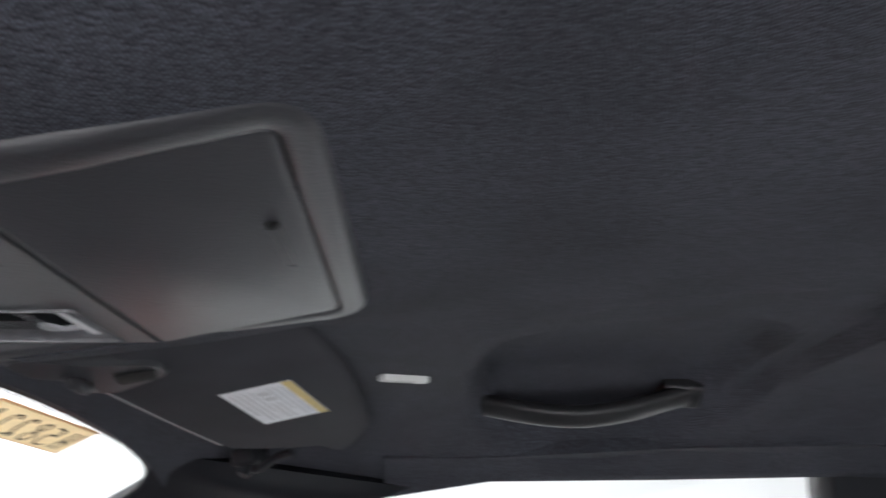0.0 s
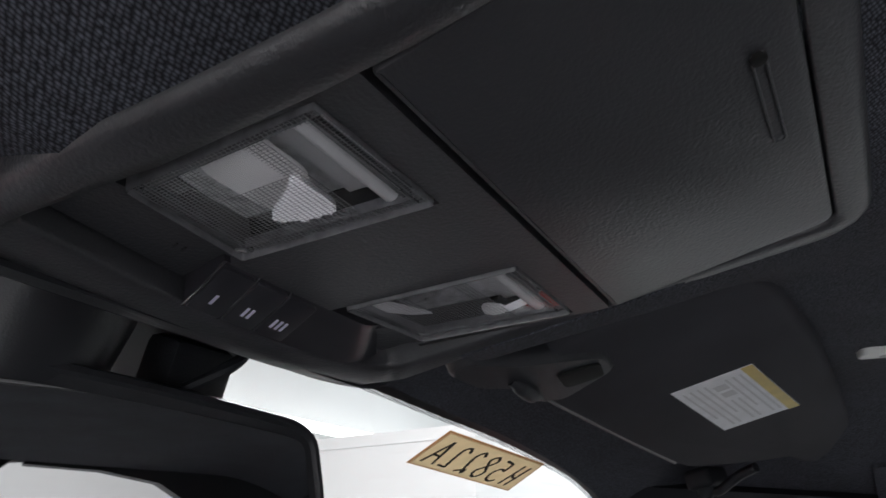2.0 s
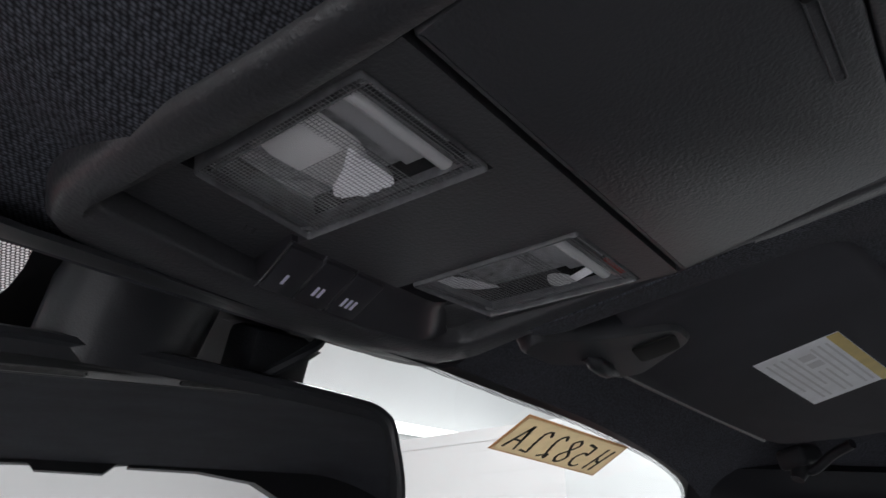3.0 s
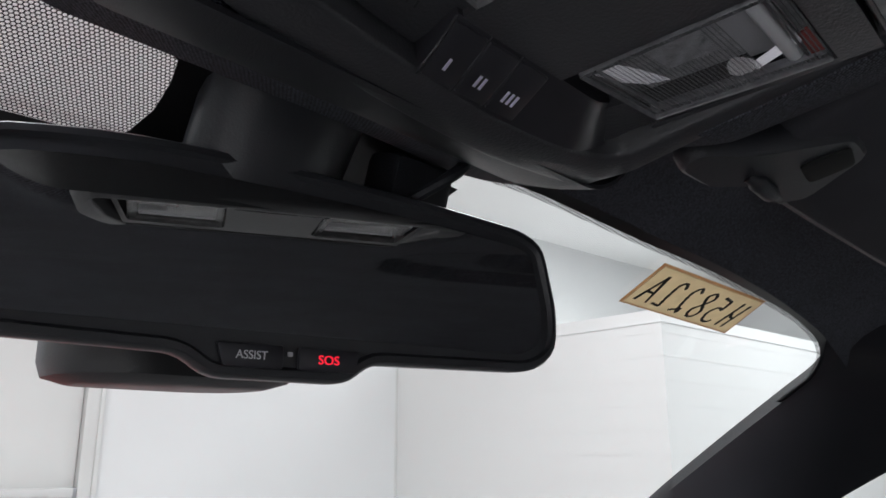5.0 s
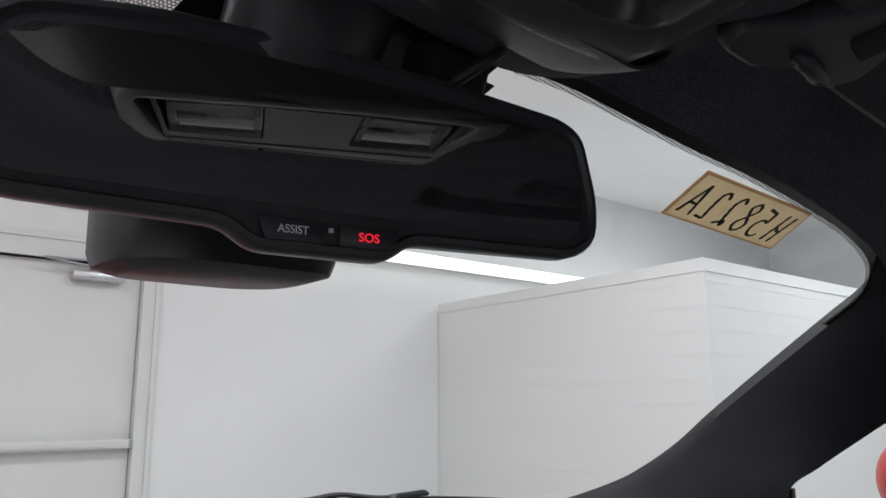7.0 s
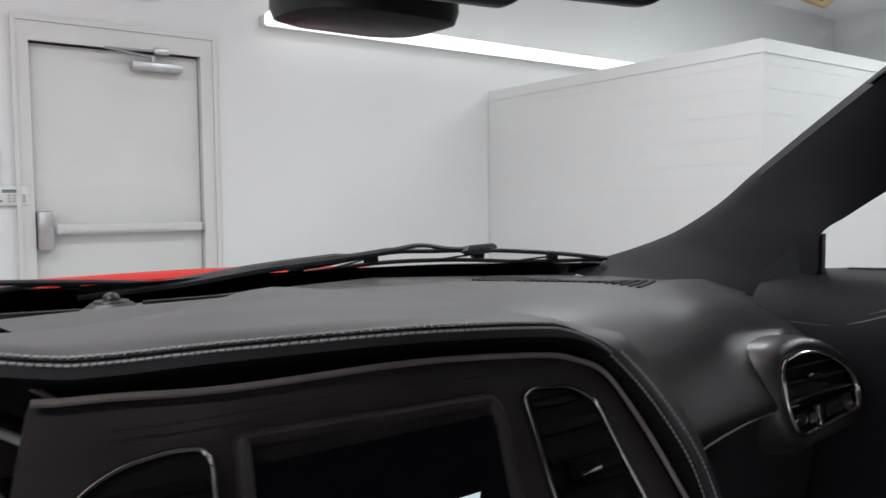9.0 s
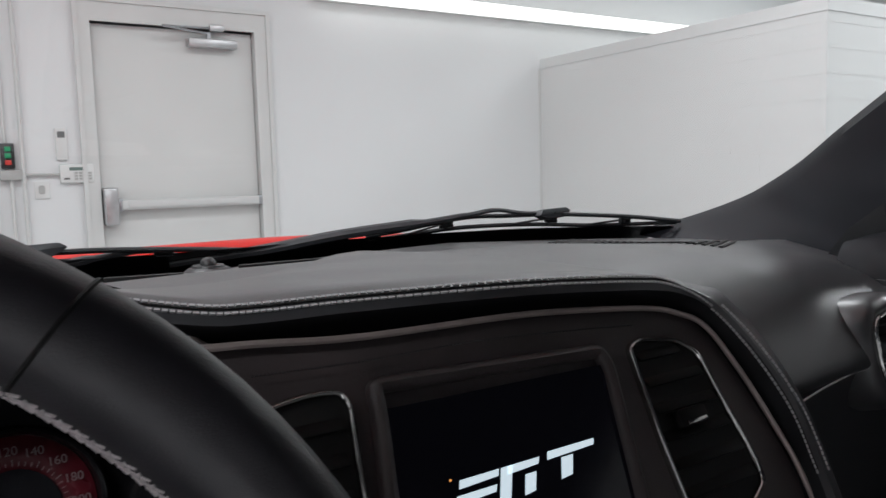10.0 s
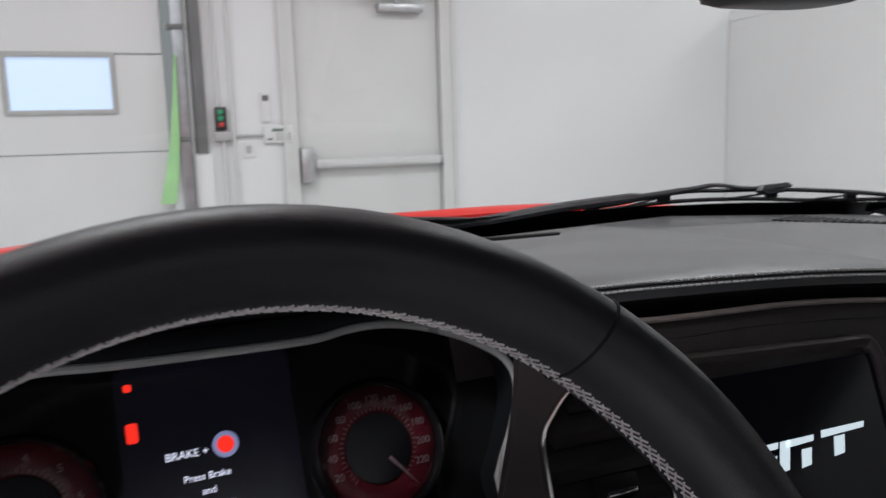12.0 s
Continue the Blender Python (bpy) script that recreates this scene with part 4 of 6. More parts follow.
        bowl = profile(grown(lens, -0.0012), PM, [(0, -0.003), (-0.002, -0.018), (-0.006, -0.024), (-0.014, -0.026)], False, True)
        piece("lamp_housing", bowl, M_GLOSS, lamp, "dark lamp housing")

        def louvres(uv, lean, pitch, deep):
            """Fine sloping strips that fill an outline, all leaning the same way."""
            pts = [Vector(q(*p)) for p in uv]
            g = Vector(lean).normalized()
            b = Vector((-g.y, g.x))
            ab = [(p.dot(g), p.dot(b)) for p in pts]
            lo, hi = min(a for a, _ in ab) + 1e-5, max(a for a, _ in ab) - 1e-5
            bm = bmesh.new()

            def span(a):
                xs = sorted(b0 + (b1 - b0) * (a - a0) / (a1 - a0) for (a0, b0), (a1, b1) in zip(ab, ab[1:] + ab[:1]) if (a0 > a) != (a1 > a))
                return (xs[0], xs[-1]) if len(xs) > 1 else None
            n = max(2, int((hi - lo) / pitch))
            for i in range(n):
                a0, a1 = lo + (hi - lo) * i / n, lo + (hi - lo) * (i + 1) / n
                s0, s1 = span(a0), span(a1)
                if s0 and s1:
                    cs = [(a0, s0[0], -0.5), (a0, s0[1], -0.5), (a1, s1[1], 0.5), (a1, s1[0], 0.5)]
                    bm.faces.new([bm.verts.new(PM @ Vector((*(g * a + b * t), deep + Vector(lean).length * (a1 - a0) * k))) for a, t, k in cs])
            return bm

        def curve(pts):
            return [(p.x, p.y) for p in spline([(a, b, 0) for a, b in pts], 5, True)]
        lean = (1.25, 0.35)
        if s < 0:
            piece("reflector", louvres(curve([(0.05, 0.38), (0.30, 0.37), (0.55, 0.38), (0.74, 0.50), (0.80, 0.66), (0.66, 0.70), (0.45, 0.72), (0.25, 0.72), (0.08, 0.66), (0.03, 0.52)]), lean, 0.0007, -0.0060), M_WING, lamp, "pale grey strips for reflector wing and lens reflections", False)
            piece("prism_patch", louvres(curve([(0.50, 0.42), (0.72, 0.40), (0.88, 0.42), (0.92, 0.50), (0.88, 0.62), (0.80, 0.70), (0.73, 0.66), (0.63, 0.54)]), (1.75, 0.60), 0.0013, -0.0045), M_PRISM, lamp, "bright field of small prisms", False)
        else:
            # bright reflections on the passenger lens, laid in as pale louvred patches
            piece("reflector", louvres([(0.02, 0.97), (0.14, 0.86), (0.35, 0.79), (0.62, 0.73), (0.56, 0.84), (0.40, 0.93), (0.2, 0.97)], lean, 0.0007, -0.0035), M_PRISM, lamp, "pale grey strips for reflector wing and lens reflections", False)
            piece("reflector", louvres([(0.64, 0.10), (0.74, 0.09), (0.90, 0.36), (0.82, 0.38)], lean, 0.0007, -0.0035), M_PRISM, lamp, "pale grey strips for reflector wing and lens reflections", False)
            piece("reflector", louvres(curve([(0.66, 0.40), (0.78, 0.34), (0.92, 0.40), (0.86, 0.48), (0.72, 0.46)]), lean, 0.0007, -0.0035), M_WING, lamp, "pale grey strips for reflector wing and lens reflections", False)
        piece("prism_field", slab(grown(lens, -0.0030), PM, -0.0125, -0.0122), M_FIELD, lamp, "dark prismatic field behind the ribs", False)
        piece("back_plate", slab([q(0.05, 0.22), q(0.95, 0.22), q(0.95, 0.38), q(0.05, 0.38)], PM, -0.0118, -0.0105), M_BULB, lamp, "dim frosted plate behind the lens", False)
        # square ribbing moulded into the lens, left clear over the wing
        ribs, n, half = bmesh.new(), 44, 0.10
        cut = sorted([(k - half) / n for k in range(1, n)] + [(k + half) / n for k in range(1, n)])
        vs = {}

        def corner(a, b):
            if (a, b) not in vs:
                vs[a, b] = ribs.verts.new(at(cut[a], cut[b], -0.0009))
            return vs[a, b]
        for a in range(len(cut) - 1):
            for b in range(len(cut) - 1):
                u, v = cut[a], cut[b]
                border = min(u, v, 1 - u, 1 - v) < 0.11
                clear = not border and ((u < 0.40 and 0.40 < v < 0.66) or v < 0.30)
                if (a % 2 == 0 or b % 2 == 0) and not clear:
                    ribs.faces.new((corner(a, b), corner(a + 1, b), corner(a + 1, b + 1), corner(a, b + 1)))
        piece("lens_ribbing", ribs, M_RIB, lamp, "fine square ribbing of the lens", False)
        piece("light_bar", tube([at(0.12, 0.155, -0.0045), at(0.90, 0.165, -0.0045)], 0.0030, 12), M_BULB, lamp, "frosted light pipe")
        piece("bar_edge", tube([at(0.12, 0.105, -0.0022), at(0.93, 0.112, -0.0022)], 0.0006, 6), M_LENSEDGE, lamp)
        piece("bar_end", tube([at(0.90, 0.13, -0.003), at(0.935, 0.165, -0.003), at(0.90, 0.20, -0.003)], 0.0006, 6), M_LENSEDGE, lamp)
        piece("bulb_tray", slab([q(0.06, 0.08), q(0.94, 0.08), q(0.94, 0.22), q(0.06, 0.22)], PM, -0.0150, -0.0130), M_BULB, lamp, smooth=False)
        if s > 0:
            # red reflection on the lens, modelled as a coloured plate
            piece("red_chip", slab([q(0.58, 0.025), q(0.93, 0.03), q(0.95, 0.095), q(0.62, 0.085)], PM, -0.003, -0.002), M_RED_GLINT, lamp, "small red patch for a reflection on the lens", False)
    # the rear half bows up towards the roof and outwards at its end
    bpy.context.view_layer.update()
    back = CM.inverted()
    for ob in c.children_recursive:
        if ob.type == "MESH":
            m = ob.matrix_world.copy()
            inv = m.inverted()
            for v in ob.data.vertices:
                p = back @ (m @ v.co)
                if p.y < 0.0:
                    k = min(1.0, -p.y / 0.083)
                    if p.y < -0.084:
                        p.y = -0.084 + (p.y + 0.084) * 0.98
                    p.z -= (0.0078 - 0.022 * p.x) * k ** 1.5
                    p.y -= 0.0055 * max(0.0, 1 - (p.x / 0.085) ** 2) * k
                    v.co = inv @ (CM @ p)
    return c


# ---- rear-view mirror ----
MX, MN = (0.961, -0.276, 0.0), (-0.2700, -0.9627, -0.0171)
MM = frame_of((0.014, 0.396, 1.174), MX, MN)


def rear_mirror():
    r = thing("rear_view_mirror", (0.0, 0.40, 1.24), "black rear-view mirror with two buttons under its glass", "mirror")
    out = rounded([(-0.1490, 0.010), (-0.132, 0.0018), (-0.057, -0.0004), (-0.046, -0.0085), (0.0095, -0.0088), (0.0200, -0.0002), (0.105, 0.0012),
                   (0.1195, 0.010), (0.1212, 0.030), (0.1130, 0.0630), (0.100, 0.0695), (0.05, 0.0740), (-0.02, 0.0780), (-0.085, 0.0785), (-0.135, 0.071), (-0.1485, 0.044)],
                  [0.008, 0.02, 0.006, 0.006, 0.006, 0.006, 0.012, 0.008, 0.02, 0.010, 0.010, 0.03, 0.03, 0.03, 0.018, 0.02], 3)
    shell = profile(out, MM, [(-0.030, -0.034), (-0.018, -0.030), (-0.006, -0.020), (0, -0.008), (0, -0.001), (-0.0012, 0.0012), (-0.0038, 0.0016), (-0.0052, -0.0006)], True, True)
    piece("shell", shell, M_SHELL, r)
    g = rounded([(-0.1415, 0.0150), (-0.127, 0.0095), (0.099, 0.0090), (0.1092, 0.0145), (0.1110, 0.030), (0.1048, 0.0580), (0.094, 0.0605), (0.05, 0.0640), (-0.02, 0.0672), (-0.083, 0.0675), (-0.127, 0.0620), (-0.1415, 0.043)],
                [0.008, 0.02, 0.012, 0.006, 0.02, 0.008, 0.008, 0.03, 0.03, 0.03, 0.014, 0.02], 3)
    piece("mirror_glass", slab(g, MM, -0.0004, 0.0006), M_MIRROR, r, "dark tinted mirror glass", False)
    for nm, x0, x1, txt, mat in (("assist_button", -0.0445, -0.0185, "ASSIST", M_WHITE_TEXT), ("sos_button", -0.0123, 0.0140, "SOS", M_RED_TEXT)):
        k = piece(nm, slab(rounded([(x0, 0.0044), (x1, 0.0044), (x1 - 0.002 * (txt == "SOS"), -0.0046), (x0 + 0.003 * (txt == "ASSIST"), -0.0046)], 0.0012, 3), MM, 0.0005, 0.0020, 0.0005), M_BUTTON, r, "black push button with lettering")
        at = (-0.0310, 0.0) if txt == "ASSIST" else (0.0003, -0.0002)
        size = 0.0046 if txt == "ASSIST" else 0.0050
        lettering("letters", txt, size, MM @ Matrix.Translation((at[0], at[1], 0.0021)) @ Matrix.Diagonal((0.92 if txt == "ASSIST" else 1.05, 1, 1, 1)), mat, k, 0.0002)
    piece("microphone", slab(rect(-0.0166, 0.0005, -0.0148, 0.0022), MM, 0.001, 0.0019), M_PRINT, r, smooth=False)
    # sensor pod behind the glass and the foot up to the windshield
    pod = []
    for z, gx, gy in ((1.258, 0.030, 0.020), (1.215, 0.046, 0.028), (1.198, 0.0510, 0.032), (1.1775, 0.0508, 0.032), (1.1710, 0.0488, 0.030), (1.1680, 0.040, 0.023)):
        ring = []
        for k in range(28):
            a = k * math.tau / 28
            ca, sa = math.cos(a), math.sin(a)
            ring.append(Vector((0.0015 + gx * math.copysign(abs(ca) ** 0.6, ca), 0.492 + gy * math.copysign(abs(sa) ** 0.6, sa) - 0.25 * gx * ca, z)))
        pod.append(ring)
    piece("sensor_pod", loft(pod, True, True, True), M_SATIN, r, "rounded black sensor pod behind the mirror")
    foot = []
    for k in line(0, 1, 8):
        c = Vector((-0.007, 0.437, 1.215)).lerp(Vector((-0.001, 0.408, 1.286)), k)
        w = 0.034 + 0.005 * k
        foot.append([c + Vector((w * math.cos(a), 0.020 * math.sin(a), 0.012 * math.sin(a))) for a in [j * math.tau / 20 for j in range(20)]])
    piece("stem_cover", loft(foot, True, True, True), M_SHELL, r, "satin black cover of the mirror's stem")
    piece("connector", soft_box(frame_of((0.071, 0.408, 1.262), (1, -0.1, 0), (0, -0.9, -0.3)), -0.020, -0.016, -0.012, 0.020, 0.016, 0.012, 0.005), M_TRIM, r)
    piece("cable", tube(spline([(0.055, 0.39, 1.25), (0.062, 0.375, 1.258), (0.072, 0.372, 1.268), (0.080, 0.380, 1.285)], 5), 0.003, 8), M_TRIM, r)
    return r


# ---- sun visor, lamp, handle ----
VN = Vector((0.09, 0.29, 1.0)).normalized()
VM = frame_of((0.281, 0.173, 1.288), (1, 0, -0.09), -VN)    # local x to the right, y to the rear


def vloc(x, y):
    p = Vector((x, y, 1.288 - 0.29 * (y - 0.173) - 0.09 * (x - 0.281)))
    q = VM.inverted() @ p
    return (q.x, q.y)


def sun_visor():
    v = thing("sun_visor", (0.34, 0.19, 1.31), "dark grey cloth sun visor folded up with a warning label", "sun visor")
    out = [vloc(*p) for p in ((0.152, 0.160), (0.20, 0.146), (0.30, 0.134), (0.41, 0.130), (0.500, 0.128), (0.560, 0.146), (0.585, 0.163), (0.562, 0.177), (0.530, 0.182), (0.515, 0.202), (0.455, 0.253), (0.34, 0.267), (0.215, 0.279), (0.178, 0.275), (0.160, 0.250))]
    poly = rounded(out, [0.006, 0.01, 0.02, 0.02, 0.02, 0.012, 0.01, 0.008, 0.006, 0.012, 0.016, 0.02, 0.012, 0.008, 0.01], 3)
    bm = profile(poly, VM, [(-0.004, -0.017), (0, -0.013), (0.0005, -0.008), (-0.001, -0.003), (-0.005, 0.0)], True, True)
    piece("panel", bm, M_VISOR, v)
    edge = [VM @ Vector((*vloc(*p), -0.0035)) for p in ((0.178, 0.2745), (0.215, 0.2785), (0.34, 0.2665), (0.44, 0.2555))]
    piece("piping", tube(spline(edge, 6), 0.0014, 6), M_CONSOLE, v, "thin piping along the visor's edge")
    lab = [vloc(*p) for p in ((0.279, 0.221), (0.281, 0.173), (0.392, 0.158), (0.389, 0.209))]
    a, b, c, d = [Vector(p) for p in lab]
    l = piece("warning_label", slab([tuple(a), tuple(b), tuple(c), tuple(d)], VM, 0.0, 0.0006), M_LABEL, v, "white warning label with a yellow band", False)
    w = 0.14
    piece("yellow_band", slab([tuple(a.lerp(b, 1 - w)), tuple(b), tuple(c), tuple(d.lerp(c, 1 - w))], VM, 0.0004, 0.0010), M_YELLOW, l, smooth=False)
    bars = bmesh.new()
    for i in range(9):
        s = 0.08 + i * 0.088
        t0, t1 = 0.08, (0.92 if i % 3 else 0.7)
        if i in (4, 5):
            t0 = 0.45
        q = []
        for ss, tt in ((s, t0), (s, t1), (s + 0.028, t1), (s + 0.028, t0)):
            q.append(tuple(a.lerp(b, ss).lerp(d.lerp(c, ss), tt)))
        slab(q, VM, 0.0005, 0.0009, bm=bars)
    for s0, t0 in ((0.42, 0.14), (0.42, 0.28)):
        q = [tuple(a.lerp(b, ss).lerp(d.lerp(c, ss), tt)) for ss, tt in ((s0, t0), (s0, t0 + 0.09), (s0 + 0.16, t0 + 0.09), (s0 + 0.16, t0))]
        slab(q, VM, 0.0005, 0.0009, bm=bars)
    piece("small_print", bars, M_FAINT, l, smooth=False)
    # inner end with the clip
    end = [vloc(*p) for p in ((0.127, 0.285), (0.132, 0.299), (0.162, 0.296), (0.179, 0.283), (0.205, 0.284), (0.220, 0.268), (0.206, 0.232), (0.182, 0.232), (0.152, 0.268))]
    piece("clip_base", profile(rounded(end, 0.007, 3), VM, [(-0.002, -0.012), (0, -0.006), (-0.001, 0.001), (-0.003, 0.003)], True, True), M_HEADER, v, "black plastic clip at the visor's inner end")
    slot = [vloc(*p) for p in ((0.181, 0.259), (0.201, 0.261), (0.205, 0.240), (0.187, 0.237))]
    piece("clip_slot", slab(rounded(slot, 0.004, 3), VM, 0.002, 0.0042, 0.0008), M_GAP, v)
    hk = [VM @ Vector((*vloc(x, y), h)) for x, y, h in ((0.170, 0.279, 0.001), (0.178, 0.277, 0.004), (0.188, 0.2765, 0.0045), (0.197, 0.2765, 0.002), (0.212, 0.2765, -0.001))]
    piece("clip_pin", tube(spline(hk, 4), [0.0032] * 3 + [0.0046] * 7 + [0.0030] * 7, 14), M_HEADER, v)
    # outer pivot
    pv0 = Vector((0.543, 0.252, 1.240))
    piece("pivot_foot", soft_box(frame_of(pv0 + Vector((0.012, 0.0, 0.008)), (1, -0.3, 0), (0, -0.2, -1)), -0.022, -0.013, -0.012, 0.016, 0.013, 0.006, 0.005, 3), M_TRIM, v)
    piece("pivot_rod", tube(spline([pv0 + Vector((0.008, 0.0, 0.002)), pv0 + Vector((-0.004, -0.010, -0.001)), pv0 + Vector((-0.010, -0.028, 0.010)), pv0 + Vector((-0.020, -0.045, 0.016))], 5), 0.0042, 10), M_TRIM, v)
    piece("pivot_cap", tube([pv0 + Vector((-0.004, 0.004, -0.008)), pv0 + Vector((0.002, 0.0, 0.004))], [0.0055, 0.0095], 14), M_TRIM, v)


def small_roof_things():
    m = frame_of((0.377, 0.096, 1.3095), (0.37, -0.93, 0.03), (0.04, -0.05, -1))
    t = thing("roof_tag", (0.377, 0.096, 1.312), "small white plastic tag set into the headliner", "tag")
    piece("bezel", slab(rounded(rect(-0.0215, -0.0078, 0.0215, 0.0078), 0.006, 4), m, -0.004, 0.003, 0.0012), M_WHITEBOX, t)
    piece("slot", slab(rounded(rect(-0.0085, -0.0022, 0.0085, 0.0022), 0.001, 2), m, 0.0025, 0.0036), M_GREYBOX, t)
    h = thing("grab_handle", (0.53, -0.09, 1.32), "black plastic roof grab handle over the side window", "grab handle")
    pts = spline([(0.549, 0.044, 1.320), (0.535, 0.010, 1.313), (0.523, -0.035, 1.306), (0.519, -0.080, 1.305), (0.523, -0.128, 1.314), (0.534, -0.170, 1.328), (0.545, -0.200, 1.338)], 6)
    rings = []
    for i, p in enumerate(pts):
        t = (pts[min(i + 1, len(pts) - 1)] - pts[max(i - 1, 0)]).normalized()
        side = Vector((0.80, 0, -0.60))
        n = t.cross(side).normalized()
        rings.append([p + side * (0.0125 * math.copysign(abs(math.cos(a)) ** 0.6, math.cos(a))) + n * (0.0075 * math.copysign(abs(math.sin(a)) ** 0.6, math.sin(a))) for a in [k * math.tau / 16 for k in range(16)]])
    piece("bar", loft(rings, True, True, True), M_SATIN, h)
    for y, z in ((0.037, 1.322), (-0.190, 1.337)):
        piece("mount", soft_box(frame_of((0.545, y, z + 0.002), (0, 1, 0), (-0.62, 0, -0.78)), -0.022, -0.0155, -0.030, 0.022, 0.0155, 0.009, 0.004, 3), M_SATIN, h)


# ---- dashboard ----
BX, BV, BN = Vector((0.99698, -0.07764, 0)), Vector((0.03838, 0.49287, 0.86926)), Vector((-0.06749, -0.86663, 0.49436))
BM = Matrix((BX, BV, BN)).transposed().to_4x4()
BM.translation = (0, 0.5087, 0.93)


def bez(u, v, h=0.0):
    return BM @ Vector((u, v, h))


STITCH = [(-0.36, 0.088), (-0.29, 0.076), (-0.2249, 0.0626), (-0.1742, 0.0505), (-0.1441, 0.0475), (-0.0768, 0.0462), (0.0508, 0.0412), (0.1594, 0.0325), (0.198, 0.0250), (0.2310, 0.0050), (0.2574, -0.0367), (0.2735, -0.0908), (0.2700, -0.1435), (0.26, -0.21)]
BEZEL = [(-0.2103, 0.0426), (-0.1729, 0.0367), (-0.1428, 0.0346), (-0.0744, 0.0289), (0.0572, 0.0263), (0.1679, 0.0163), (0.2050, 0.0072), (0.2315, -0.0085), (0.2485, -0.0495), (0.2606, -0.1002), (0.2662, -0.1394), (0.262, -0.21)]


def dash_front(x):
    """How far forward the top of the dashboard reaches, at x."""
    return float(np.interp(x, [-0.8, -0.12, 0.07, 0.45, 0.735, 0.80, 0.9], [0.98, 1.03, 1.05, 1.085, 0.975, 0.90, 0.80]))


def dash_profile(x):
    """Points (y, z) of the dashboard's skin from the windshield back and down, at x."""
    s = min(1.0, max(0.0, (x - 0.20) / 0.10))          # 0: behind the bezel, 1: passenger side
    e = max(0.0, x - 0.45)
    yf = dash_front(x)
    top = 0.960 - 0.05 * e
    step = float(np.interp(x, [-0.12, 0.0, 0.138, 0.343, 0.532, 0.65, 0.80], [0.93, 0.94, 0.935, 0.892, 0.852, 0.80, 0.74]))
    lift = 0.0065 * max(0.0, min(1.0, (0.62 - x) / 0.20))
    mid = [(yf + 0.012, 0.915), (yf, 0.940 - 0.03 * e), (yf - 0.012, 0.947 - 0.03 * e), (step + 0.006, 0.9495 - 0.04 * e), (step - 0.001, 0.9505 - 0.04 * e + lift * 0.7), (step - 0.02, 0.9515 - 0.04 * e + lift),
           (0.72 if step > 0.76 else step - 0.03, top), (0.64, top - 0.003 - 0.03 * e)]
    face_p = [(0.575, 0.940 - 0.06 * e), (0.53, 0.912 - 0.05 * e), (0.494, 0.878 - 0.02 * e), (0.470, 0.846), (0.482, 0.834), (0.495, 0.79), (0.505, 0.70), (0.54, 0.55)]
    w = 0.078 * x
    face_c = [(0.590 - w, 0.940), (0.575 - w, 0.92), (0.555 - w, 0.89), (0.535 - w, 0.86), (0.525 - w, 0.84), (0.51 - w, 0.79), (0.47 - w, 0.70), (0.46 - w, 0.55)]
    t = s * s * (3 - 2 * s)
    back = 0.575 + 0.36 * (x - 0.673) if x > 0.685 else 0.0
    hump = max(0.0, min(1.0, (x - 0.40) / 0.11))
    hump = 0.005 * hump * hump * (3 - 2 * hump)
    face_p = [(max(a - hump * k, back), b + 0.3 * hump * k) for (a, b), k in zip(face_p, (1.0, 2.0, 1.7, 0.9, 0.8, 0.5, 0.2, 0))]
    return mid + [((1 - t) * a[0] + t * b[0], (1 - t) * a[1] + t * b[1]) for a, b in zip(face_c, face_p)]


